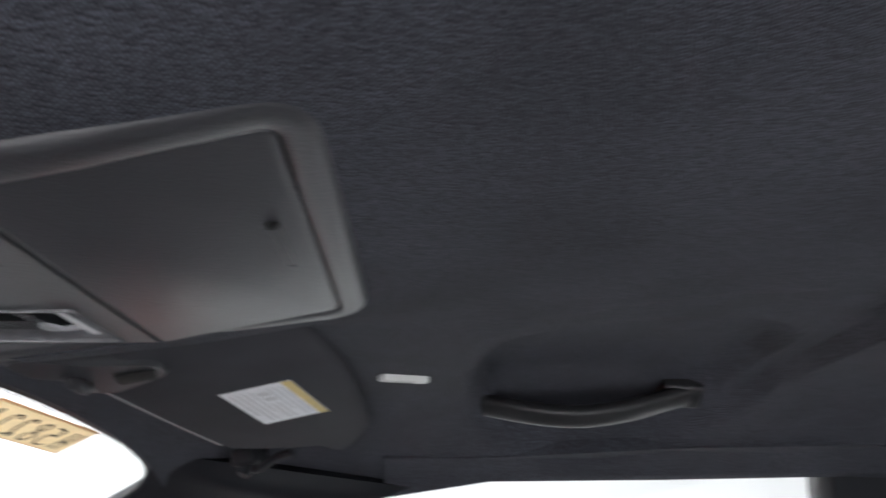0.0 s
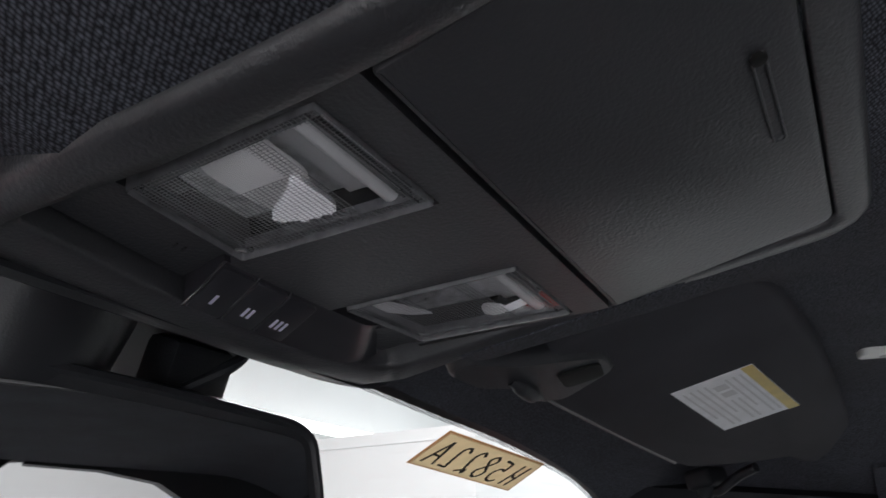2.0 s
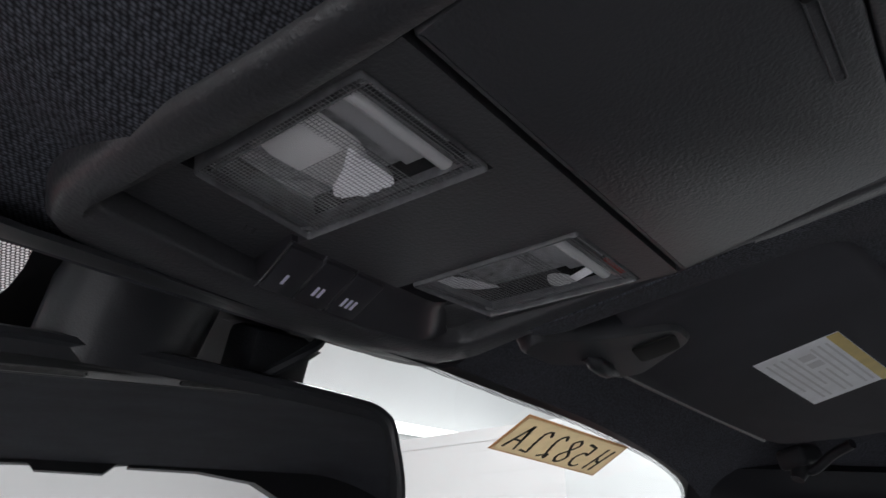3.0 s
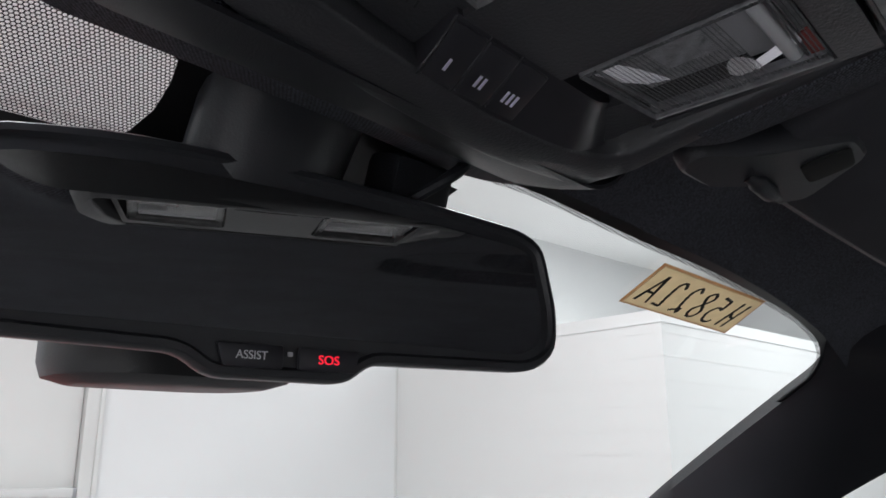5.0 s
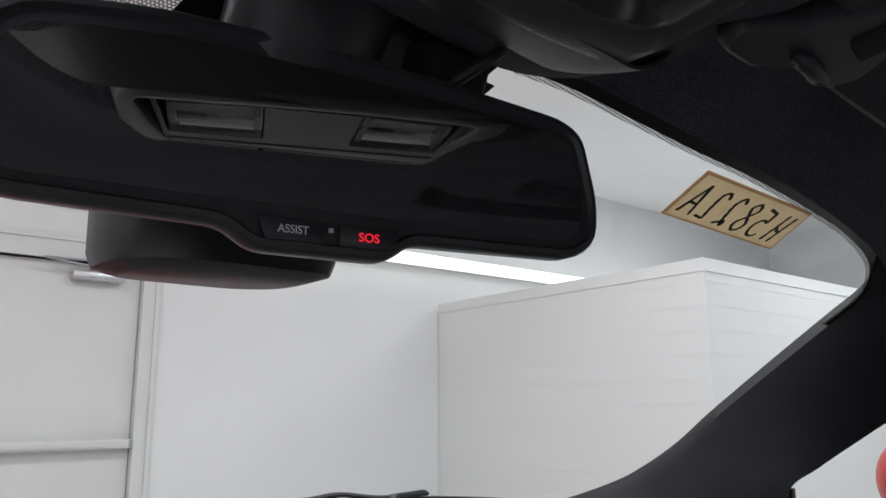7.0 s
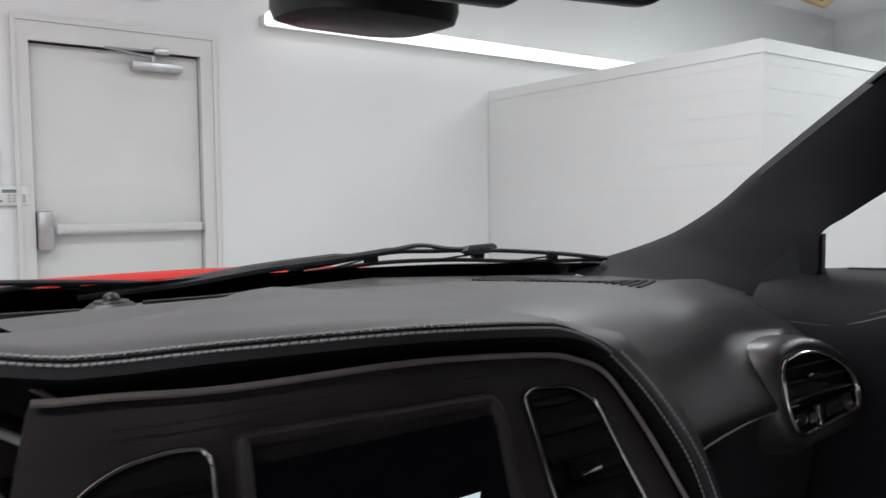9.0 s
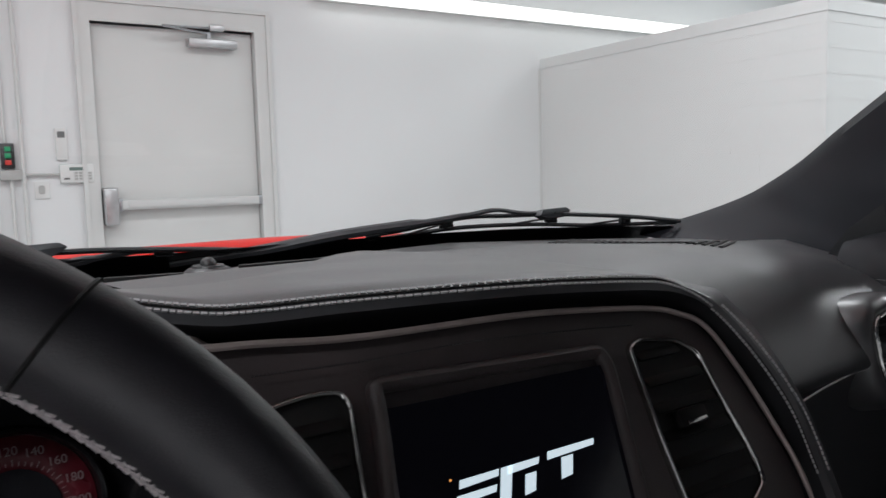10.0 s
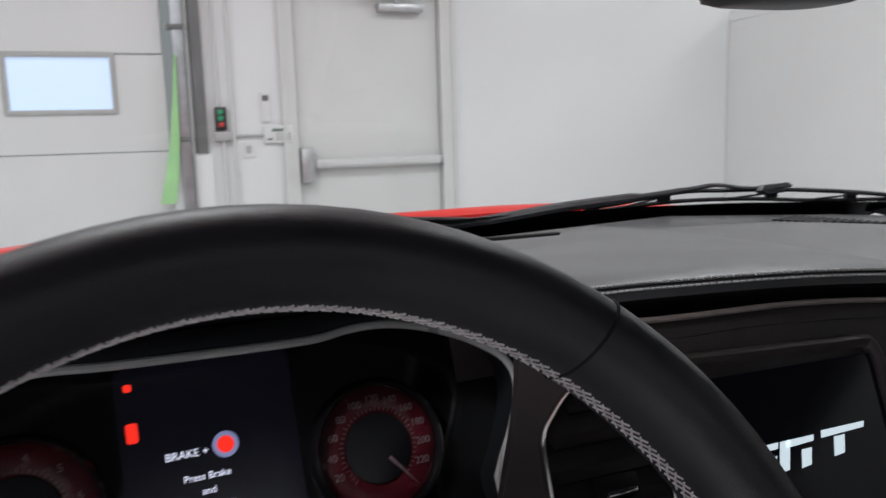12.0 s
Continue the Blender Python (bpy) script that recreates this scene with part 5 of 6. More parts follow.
def dashboard():
    d = thing("dashboard", (0, 0.7, 0.55), "black leather covered dashboard with grey double stitching", "dashboard")
    rings = []
    for x in line(-0.12, 0.80, 51):
        pr = dash_profile(x)
        rings.append([Vector((x, y, z)) for y, z in [(p.x, p.y) for p in spline([(a, b, 0) for a, b in pr], 4)]])
    piece("body", loft(rings, False), M_LEATHER, d)
    # raised pad: from the stitched edge forwards over the top
    edge = spline([bez(u, v, 0.018) for u, v in STITCH[2:]], 5)
    rows = []
    for p in edge:
        q = p.copy()
        if p.x < 0.225 and p.z > 0.944:
            yf = float(np.interp(p.x, [-0.3, -0.1, 0.0, 0.06, 0.14, 0.19, 0.30, 0.5], [0.80, 0.80, 0.85, 0.895, 0.965, 0.985, 0.96, 0.90]))
            r = []
            r.append(p + Vector((0, 0.034, -0.030)))
            r.append(p + Vector((0, 0.016, -0.014)))
            r.append(p + Vector((0, -0.0005, -0.0065)))
            r.append(p + Vector((0, 0.003, 0.001)))
            r.append(p + Vector((0, 0.016, 0.006)))
            r.append(p + Vector((0, 0.05, 0.005)))
            ze = 0.9595
            for s in (0.45, 0.8, 0.96, 1.0):
                yy = p.y + 0.05 + (yf - p.y - 0.05) * s
                zz = (p.z + 0.005) * (1 - s) + ze * s + 0.006 * math.sin(math.pi * s)
                r.append(Vector((p.x + 0.02 * s, yy, zz - (0.012 if s == 1.0 else 0))))
        else:
            n = BN
            side = Vector((1, 0.25, 0.2)).normalized()
            r = [p - side * 0.005 - n * 0.030, p - side * 0.004 - n * 0.014, p - side * 0.001 - n * 0.004, p + n * 0.001 + side * 0.004, p + side * 0.016 + n * 0.001,
                 p + side * 0.035 - n * 0.006, p + side * 0.055 - n * 0.016, p + side * 0.075 - n * 0.028, p + side * 0.085 - n * 0.040, p + side * 0.09 - n * 0.055]
        rows.append(r)
    # blend between the top part and the side part
    k0 = next(i for i, p in enumerate(edge) if not (p.x < 0.225 and p.z > 0.944))
    for j in range(1, 7):
        i, f = k0 - j, j / 7.0
        rows[i] = [a.lerp(b, f) for a, b in zip([q + (edge[i] - edge[k0]) for q in rows[k0]], rows[i])]
    # the shadow under the pad's lip is put into this strip's near-black colour
    piece("pad_recess", loft([q[:3] for q in rows], False), M_BROW, d, "recess under the padded brow, coloured near black for its shade")
    piece("pad", loft([q[2:] for q in rows], False), M_LEATHER, d, "padded black leather brow round the centre stack")
    # double stitching on the pad's edge
    for off, nm in ((Vector((0, 0.0072, 0.0036)), "stitching"), (Vector((0, 0.0018, 0.0000)), "stitching")):
        bm = bmesh.new()
        path = spline([bez(u, v, 0.018) for u, v in STITCH[2:13]], 40)
        acc, last = 0.0, path[0]
        seg = [path[0]]
        for p in path[1:]:
            acc += (p - last).length
            last = p
            if acc > 0.0036:
                a = seg[-1] if seg else p
                dr = (p - a)
                if dr.length > 1e-6:
                    o = off if p.z > 0.94 else Vector((0.003, -0.004, 0.002)) * (1 if off.z > 0 else -0.6)
                    tube([a + o, a + dr * 0.75 + o], 0.0010, 4, bm=bm)
                seg = [p]
                acc = 0.0
        piece(nm, bm, M_STITCH, d, "grey thread seam")
    groove = spline([bez(u, v, 0.018) + Vector((0, 0.0042, 0.0022)) for u, v in STITCH[2:13]], 12)
    piece("seam_groove", tube(groove, 0.0008, 6), M_GAP, d, "dark seam between the two rows of thread")
    # centre stack panel
    arc = [(p.x, p.y) for p in spline([(u, v, 0) for u, v in BEZEL], 5) if p.x > -0.186]
    poly = arc + [(-0.246, -0.21), (-0.220, -0.066), (-0.203, -0.030), (-0.192, -0.004)]
    stack = piece("centre_panel", slab(poly, BM, -0.012, -0.002), M_LEATHER2, d, "brown-black leather covered centre stack")
    rim = tube([bez(u, v - 0.001, 0.0034) for u, v in arc], 0.0023, 8)
    piece("bright_edge", rim, M_EDGE, d, "thin satin metal edge round the stack")
    # screen
    scr = [(-0.0785, -0.0180), (0.1085, -0.0205), (0.0870, -0.1450), (-0.0985, -0.1450)]
    fr = rounded([(-0.0820, 0.0020), (0.1110, -0.0055), (0.1165, -0.022), (0.0920, -0.160), (-0.107, -0.160), (-0.0830, -0.018)], [0.012, 0.008, 0.012, 0.01, 0.01, 0.012], 3)
    piece("screen_surround", ring_frame(fr, BM, 0.0095, -0.003, 0.008), M_LEATHER2, d, "padded leather frame round the screen")
    s = piece("touch_screen", slab(rounded(scr, 0.003, 2), BM, -0.004, 0.0012), M_SCREEN, d, "black glass touch screen with a lit white logo", False)

    # plain slanted bars stand in for the emblem
    for u0, v0, w, h in ((-0.053, -0.0915, 0.030, 0.0050), (-0.046, -0.0830, 0.030, 0.0050), (-0.041, -0.0745, 0.030, 0.0050), (-0.016, -0.0895, 0.009, 0.0200), (-0.004, -0.0745, 0.026, 0.0050),
                         (0.004, -0.0895, 0.009, 0.0120), (0.030, -0.0730, 0.042, 0.0050), (0.036, -0.0870, 0.010, 0.0130)):
        k = 0.45
        piece("emblem_bar", slab([(u0, v0), (u0 + w, v0 + 0.001), (u0 + w + k * h, v0 + h), (u0 + k * h, v0 + h)], BM, 0.0012, 0.0016), M_LOGO, s, "glowing white slanted bar", False)
    piece("amber_light", slab([(-0.045 + 0.0008 * math.cos(k), -0.068 + 0.0008 * math.sin(k)) for k in (0, 1, 2, 3, 4, 5)], BM, 0.0012, 0.0016), M_AMBER, s, smooth=False)
    # vents
    vent(d, [(0.1385, -0.0110), (0.1520, -0.0062), (0.1910, -0.0110), (0.2125, -0.0262), (0.2170, -0.0654), (0.2245, -0.1095), (0.2250, -0.1350), (0.1880, -0.1530), (0.1330, -0.1530), (0.1335, -0.0827)], 0.127, 0.213, -0.150)
    vent(d, [(-0.1880, -0.0330), (-0.1640, -0.0105), (-0.1434, -0.0015), (-0.1164, 0.0015), (-0.0985, -0.0005), (-0.0930, -0.0100), (-0.0985, -0.0520), (-0.107, -0.155), (-0.200, -0.155)], -0.192, -0.100, -0.150)
    # stitched line under the brow
    bm = bmesh.new()
    path = spline([bez(u, v, 0.0045) for u, v in ((-0.15, 0.015), (-0.0812, 0.0125), (0.005, 0.0125), (0.10, 0.0070), (0.150, 0.0030))], 60)
    for i in range(0, len(path) - 2, 2):
        tube([path[i], path[i + 1]], 0.0007, 4, bm=bm)
    piece("stitching", bm, M_SATIN, stack)
    # seam on the passenger face and the airbag mark
    sp = spline([(0.30, 0.462, 0.829), (0.369, 0.467, 0.8375), (0.44, 0.4685, 0.8420), (0.49, 0.4690, 0.8425), (0.56, 0.468, 0.8390)], 8)
    piece("face_seam", tube(sp, 0.0011, 6), M_STITCH, d, "pale stitched seam on the passenger face")
    mk = bmesh.new()
    fm = frame_of((0.487, 0.4815, 0.8580), (1, 0, 0), (0, -0.8, 0.6))
    for i in range(3):
        box(mk, fm, -0.008, -0.008 + i * 0.006, -0.0005, 0.008 - 0.004 * (i == 1), -0.005 + i * 0.006, 0.0008)
    piece("airbag_mark", mk, M_SATIN, d, "embossed dark bars on the leather", False)
    # slots, light sensor and defroster grille on the top
    for pts in (((0.050, 0.985), (0.157, 0.972)), ((-0.10, 0.99), (-0.023, 0.965))):
        (x0, y0_), (x1, y1_) = pts
        bm = bmesh.new()
        mm = frame_of(((x0 + x1) / 2, (y0_ + y1_) / 2, 0.9545), (x1 - x0, y1_ - y0_, 0), (0, 0, 1))
        L = math.hypot(x1 - x0, y1_ - y0_) / 2
        slab(rounded(rect(-L, -0.006, L, 0.006), 0.005, 3), mm, -0.01, 0.0008, bm=bm)
        piece("defroster_slot", bm, M_GAP, d)
    kn = []
    for z, r in ((0.938, 0.040), (0.946, 0.030), (0.951, 0.0235), (0.9515, 0.020), (0.9540, 0.019), (0.9545, 0.0095), (0.9585, 0.0090), (0.962, 0.0065), (0.9635, 0.002)):
        kn.append([Vector((0.031 + r * math.cos(a), 1.030 + r * math.sin(a), z)) for a in [k * math.tau / 20 for k in range(20)]])
    piece("light_sensor", loft(kn, True, False, True), M_SATIN, d, "small domed light sensor")
    for i in range(24):
        y = 0.672 + 0.0112 * i
        x0 = 0.560 - 0.16 * (y - 0.672)
        pts = []
        for s_ in (0, 0.25, 0.5, 0.75, 1):
            px, py = x0 + 0.100 * s_, y + 0.040 * s_
            pr = dash_profile(px)
            pz = float(np.interp(-py, [-a for a, b in pr[:8]], [b for a, b in pr[:8]]))
            pts.append(Vector((px, py, pz + 0.0020)))
        piece("grille_slot", tube(pts, 0.0032, 6, flat=0.45), M_GAP, d)
    # passenger end vent
    pm = frame_of((0.602, 0.4580, 0.857), (1.0, 0.06, 0), (-0.06, -0.975, 0.215))
    vo = rounded([(-0.087, 0.020), (-0.078, 0.039), (-0.030, 0.044), (0.020, 0.034), (0.062, 0.012), (0.078, -0.012), (0.070, -0.042), (-0.060, -0.045), (-0.080, -0.038), (-0.088, -0.010)], [0.010, 0.012, 0.02, 0.02, 0.02, 0.01, 0.01, 0.006, 0.008, 0.02], 3)
    pod = profile(grown(vo, 0.008), pm, [(0.012, -0.040), (0.010, -0.020), (0.007, -0.009), (0.003, -0.0028), (0.000, -0.0004), (-0.002, 0.0005), (-0.005, 0.0), (-0.008, -0.002)], False, False)
    piece("vent_pod", pod, M_LEATHER, d, "leather covered hump round the end vent")
    v = piece("end_vent", slab(vo, pm, -0.020, -0.0120), M_GAP, d, "round-cornered air vent with a chrome edge")
    piece("vent_ring", ring_frame(vo, pm, 0.0045, -0.006, 0.003), M_CHROME, v)
    for i in range(3):
        y = 0.026 - i * 0.0165
        piece("vent_slat", soft_box(pm @ pose(0, y, -0.007, 14, 0, -3), -0.083, -0.0012, -0.006, 0.052 + 0.008 * i, 0.0012, 0.006, 0.0006), M_SATIN, v)
    piece("vent_tab", soft_box(pm @ pose(0, 0.010, 0, 0, 0, -8), -0.035, -0.002, -0.004, -0.012, 0.003, 0.006, 0.002), M_CHROME, v)
    piece("control_strip", soft_box(pm, -0.083, -0.040, -0.020, 0.068, -0.019, -0.004, 0.003), M_GLOSS, v, "gloss black strip under the slats")
    piece("vent_lever", soft_box(pm @ pose(-0.026, -0.029, 0, 0, 0, -6), -0.004, -0.011, -0.006, 0.004, 0.011, 0.004, 0.002), M_CHROME, v)
    piece("vent_button", soft_box(pm @ pose(-0.061, -0.028, 0, 0, 0, 8), -0.013, -0.006, -0.006, 0.013, 0.005, 0.000, 0.003), M_CHROME, v)
    piece("vent_button", soft_box(pm, 0.000, -0.036, -0.006, 0.040, -0.023, -0.002, 0.002), M_SATIN, v)
    return d


def vent(d, pts, x0, x1, y_low):
    poly = rounded(pts, 0.010, 4)
    v = piece("air_vent", slab(grown(poly, -0.002), BM, -0.028, -0.0005), M_GAP, d, "tall black air vent with a dark chrome edge", False)
    piece("vent_ring", ring_frame(poly, BM, 0.0042, -0.002, 0.0042), M_CHROME, v)
    inner = grown(poly, -0.006)
    for i in range(6):
        y = -0.020 - i * 0.0205
        xs = []
        for a, b in zip(inner, inner[1:] + inner[:1]):
            if (a[1] - y) * (b[1] - y) < 0:
                xs.append(a[0] + (b[0] - a[0]) * (y - a[1]) / (b[1] - a[1]))
        if len(xs) >= 2:
            piece("vent_slat", soft_box(BM @ Matrix.Translation((0, y, 0)) @ pose(0, 0, 0, -28), min(xs) + 0.001, -0.0055, -0.0012, max(xs) - 0.001, 0.0055, 0.0012, 0.0006), M_SLAT, v)
    cx = (x0 + x1) / 2
    piece("vent_tab", soft_box(BM, cx - 0.016, -0.0800, 0.0, cx + 0.016, -0.0660, 0.009, 0.003), M_SLAT, v)
    # the tab's highlight, added as a thin chrome strip
    piece("tab_shine", soft_box(BM, cx - 0.010, -0.0790, 0.0085, cx + 0.012, -0.0755, 0.0100, 0.0006), M_CHROME, v)


# ---- wheel and instruments ----
def steering_wheel():
    w = thing("steering_wheel", (-0.390, 0.36, 0.86), "black leather steering wheel with pale stitching", "steering wheel")
    tilt = radians(25)
    wm = frame_of((-0.3995, 0.2746, 0.8911), (1, 0, 0), (0, -math.cos(tilt), math.sin(tilt)))
    R = 0.1790

    def swell(a):
        return 1.0 + sum(0.05 * math.exp(-((((a - radians(g) + math.pi) % math.tau) - math.pi) / 0.25) ** 2) for g in (40, 140))

    def on_rim(a, b, proud=0.0):
        k = swell(a)
        return wm @ (Vector((math.cos(a), math.sin(a), 0)) * (R + (0.0158 * k + proud) * math.cos(b)) + Vector((0, 0, (0.0205 * k + proud) * math.sin(b))))
    rings = [[on_rim(k * math.tau / 96, j * math.tau / 20) for j in range(20)] for k in range(96)]
    piece("rim", loft(rings + [rings[0]], True), M_WHEEL, w)
    for deg in (50, 130):
        piece("rim_seam", tube([on_rim(radians(deg) + 0.010 - 0.010 * math.cos(j * math.tau / 24), j * math.tau / 24) for j in range(24)], 0.0007, 5, True), M_GAP, w)
    # cross stitching along the inner edge
    st = bmesh.new()
    n = 230
    for k in range(n):
        a0, a1, mid = k * math.tau / n, (k + 1.7) * math.tau / n, (k + 0.85) * math.tau / n
        j = random.uniform(-0.02, 0.02)
        for pts in (((a0, 3.03 + j), (mid, 3.17), (a1, 3.36)), ((a0, 3.39 + j), (mid, 3.25), (a1, 3.06))):
            tube([on_rim(a, b, 0.0003) for a, b in pts], 0.00042, 4, bm=st)
    piece("rim_stitching", st, M_WSTITCH, w, "pale cross stitching along the rim's inner edge", False)
    piece("hub", profile(rounded(rect(-0.062, -0.060, 0.062, 0.050), 0.03, 5), wm, [(0, -0.05), (0, -0.03), (-0.006, -0.018), (-0.02, -0.014)], True, True), M_WHEEL, w)
    for s in (-1, 1):
        piece("spoke", tube([wm @ Vector((s * 0.055, -0.008, -0.03)), wm @ Vector((s * 0.10, -0.012, -0.018)), wm @ Vector((s * 0.145, -0.015, -0.004))], [0.020, 0.016, 0.014], 10, flat=0.5, up=tuple(wm.col[2][:3])), M_SATIN, w)
    piece("column", tube([wm @ Vector((0, 0, -0.03)), wm @ Vector((0, 0.02, -0.33))], 0.045, 16), M_TRIM, w)
    return w


KM = frame_of((-0.361, 0.60, 0.90), (1, 0, 0), (0, -0.9439, 0.3304))


def instrument_cluster():
    c = thing("instrument_cluster", (-0.361, 0.64, 0.80), "black instrument cluster with two red ringed dials", "instrument cluster")
    line_ = [(-0.225, -0.05), (-0.210, 0.02), (-0.165, 0.0520), (-0.108, 0.0580), (-0.063, 0.0560), (0.0, 0.0545), (0.055, 0.0540), (0.080, 0.0572), (0.103, 0.0575), (0.125, 0.0540), (0.150, 0.0460), (0.172, 0.0355), (0.192, 0.0210), (0.198, 0.0015), (0.188, -0.0260), (0.170, -0.0570), (0.14, -0.12), (-0.18, -0.12)]
    poly = [(p.x, p.y) for p in spline([(x, y, 0) for x, y in line_], 4, True)]
    piece("face", slab(grown(poly, 0.012), KM, -0.035, -0.020), M_GLOSS, c, smooth=False)
    piece("bezel_line", tube([KM @ Vector((x, y, 0.030)) for x, y in poly], 0.0028, 8, True), M_SILVER, c, "satin silver line round the cluster")
    wall = profile(poly, KM, [(0.012, -0.022), (0, 0.027), (0.004, 0.0315), (0.010, 0.0315), (0.016, 0.027), (0.024, -0.01)], False, False)
    piece("hood_inner", wall, M_TRIM, c)
    for cx, cy, nm in ((0.105, -0.0250, "speedometer"), (-0.120, -0.0210, "rev_counter")):
        d = piece(nm, ring_frame([(cx + 0.049 * math.cos(k * math.tau / 40), cy + 0.049 * math.sin(k * math.tau / 40)) for k in range(40)], KM, 0.005, -0.022, -0.008), M_GLOSS, c, "dial with a dark red number ring")
        band = ring_frame([(cx + 0.0435 * math.cos(k * math.tau / 40), cy + 0.0435 * math.sin(k * math.tau / 40)) for k in range(40)], KM, 0.019, -0.021, -0.017)
        piece("number_ring", band, M_DIAL, d, "dark red ring with pale numbers")
        piece("core", slab([(cx + 0.0245 * math.cos(k * math.tau / 32), cy + 0.0245 * math.sin(k * math.tau / 32)) for k in range(32)], KM, -0.02, -0.0165), M_DIAL_CORE, d, smooth=False)
        if nm == "speedometer":
            for i, t in enumerate(("20", "40", "60", "80", "100", "120", "140", "160", "180", "200", "220")):
                a = radians(205 - i * 23)
                lettering("number", t, 0.0072, KM @ Matrix.Translation((cx + 0.0345 * math.cos(a), cy + 0.0345 * math.sin(a), -0.0166)), M_DIALTICK, d, 0.0002)
        else:
            for i in range(8):
                a = radians(215 - i * 34)
                lettering("number", str(i), 0.0070, KM @ Matrix.Translation((cx + 0.0345 * math.cos(a), cy + 0.0345 * math.sin(a), -0.0166)), M_DIALTICK, d, 0.0002)
        tick = bmesh.new()
        for i in range(40):
            a = radians(225 - i * 270 / 39)
            mm = KM @ Matrix.Translation((cx, cy, -0.0168)) @ Matrix.Rotation(a, 4, "Z")
            box(tick, mm, 0.0262, -0.0002, 0, 0.0285 if i % 4 else 0.0300, 0.0002, 0.0004)
        piece("tick_marks", tick, M_DIALTICK, d, smooth=False)
        a = radians(-50)
        nd = slab([(cx + 0.010 * math.cos(a) - 0.0012 * math.sin(a), cy + 0.010 * math.sin(a) + 0.0012 * math.cos(a)), (cx + 0.040 * math.cos(a), cy + 0.040 * math.sin(a)), (cx + 0.010 * math.cos(a) + 0.0012 * math.sin(a), cy + 0.010 * math.sin(a) - 0.0012 * math.cos(a))], KM, -0.0155, -0.0145)
        piece("needle", nd, M_DIALTICK, d, smooth=False)
    s = piece("display", slab(rounded(rect(-0.062, -0.10, 0.050, 0.0560), 0.006, 3), KM, -0.021, -0.018), M_DISPLAY, c, "dark driver display with lit messages", False)
    gear = slab(rounded(rect(-0.0575, 0.0095, -0.0505, 0.0220), 0.002, 3), KM, -0.018, -0.0176)
    piece("gear_mark", gear, M_RED_LAMP, s, "glowing red gear mark", False)
    piece("warning_lamp", slab(rounded(rect(-0.0565, 0.0415, -0.0515, 0.0465), 0.0020, 3), KM, -0.018, -0.0176), M_RED_LAMP, s, smooth=False)
    cx, cy = 0.0015, -0.0015
    piece("start_button_ring", slab([(cx + 0.0085 * math.cos(k * math.tau / 24), cy + 0.0085 * math.sin(k * math.tau / 24)) for k in range(24)], KM, -0.018, -0.0177), M_BLUE_RING, s, smooth=False)
    piece("start_button_dot", slab([(cx + 0.0055 * math.cos(k * math.tau / 24), cy + 0.0055 * math.sin(k * math.tau / 24)) for k in range(24)], KM, -0.0178, -0.0174), M_RED_LAMP, s, smooth=False)
    lettering("message", "BRAKE +", 0.0070, KM @ Matrix.Translation((-0.0230, -0.0035, -0.0175)), M_LCD_TEXT, s, 0.0001)
    for i, t in enumerate(("Press Brake", "and", "Push Button")):
        lettering("message", t, 0.0062, KM @ Matrix.Translation((-0.0120, -0.0190 - 0.0092 * i, -0.0175)), M_LCD_TEXT, s, 0.0001)
    return c


def cluster_hood():
    d = thing("cluster_hood", (-0.39, 0.68, 0.80), "black leather brow over the instrument cluster", "dashboard hood")
    lip = spline([(x, y, 0.07) for x, y in ((-0.205, -0.02), (-0.198, 0.020), (-0.178, 0.045), (-0.150, 0.062), (-0.10, 0.076), (-0.05, 0.079), (0.0, 0.079), (0.054, 0.077), (0.086, 0.075), (0.119, 0.070), (0.155, 0.060), (0.185, 0.048), (0.210, 0.022), (0.218, -0.02))], 5)
    rings = []
    for p in lip:
        q = KM @ p
        x, k = q.x, min(1.0, max(0.0, (q.z - 0.93) / 0.05))
        out = Vector((p.x * 0.04, 0, 0))
        rings.append([KM @ Vector((p.x * 0.98, p.y - 0.006, 0.02)), KM @ Vector((p.x * 0.99, p.y - 0.003, 0.060)), KM @ Vector((p.x, p.y - 0.0005, 0.0690)), KM @ Vector((p.x * 1.005, p.y + 0.0020, 0.0695)),
                      KM @ Vector((p.x * 1.01, p.y + 0.0048, 0.0660)), Vector((x, q.y + 0.05, q.z + 0.006 * k)) + out, Vector((x, q.y + 0.14, 0.985 * k + q.z * (1 - k) - 0.01)) + out * 2,
                      Vector((x, 0.84, min(q.z, 0.9565))) + out * 2, Vector((x, dash_front(x) - 0.02, min(q.z, 0.951))) + out * 2, Vector((x, dash_front(x) + 0.012, min(q.z, 0.915))) + out * 2])
    piece("brow", loft(rings, False), M_BROW, d)
    # the highlight along the lip is added as a thin pale tube
    piece("brow_edge", tube([KM @ Vector((p.x * 1.002, p.y + 0.001, 0.0700)) for p in lip], 0.0015, 8), M_EDGE, d, "thin pale line for the highlight on the brow's lip")
    bm = bmesh.new()
    box(bm, I4, -0.80, 0.68, 0.3, -0.13, 0.75, 0.93)
    piece("lower_dash", bm, M_TRIM, d, smooth=False)
    piece("side_panel", box(bmesh.new(), I4, -0.185, 0.622, 0.75, -0.05, 0.645, 0.950), M_LEATHER2, d, "brown-black panel beside the cluster", False)


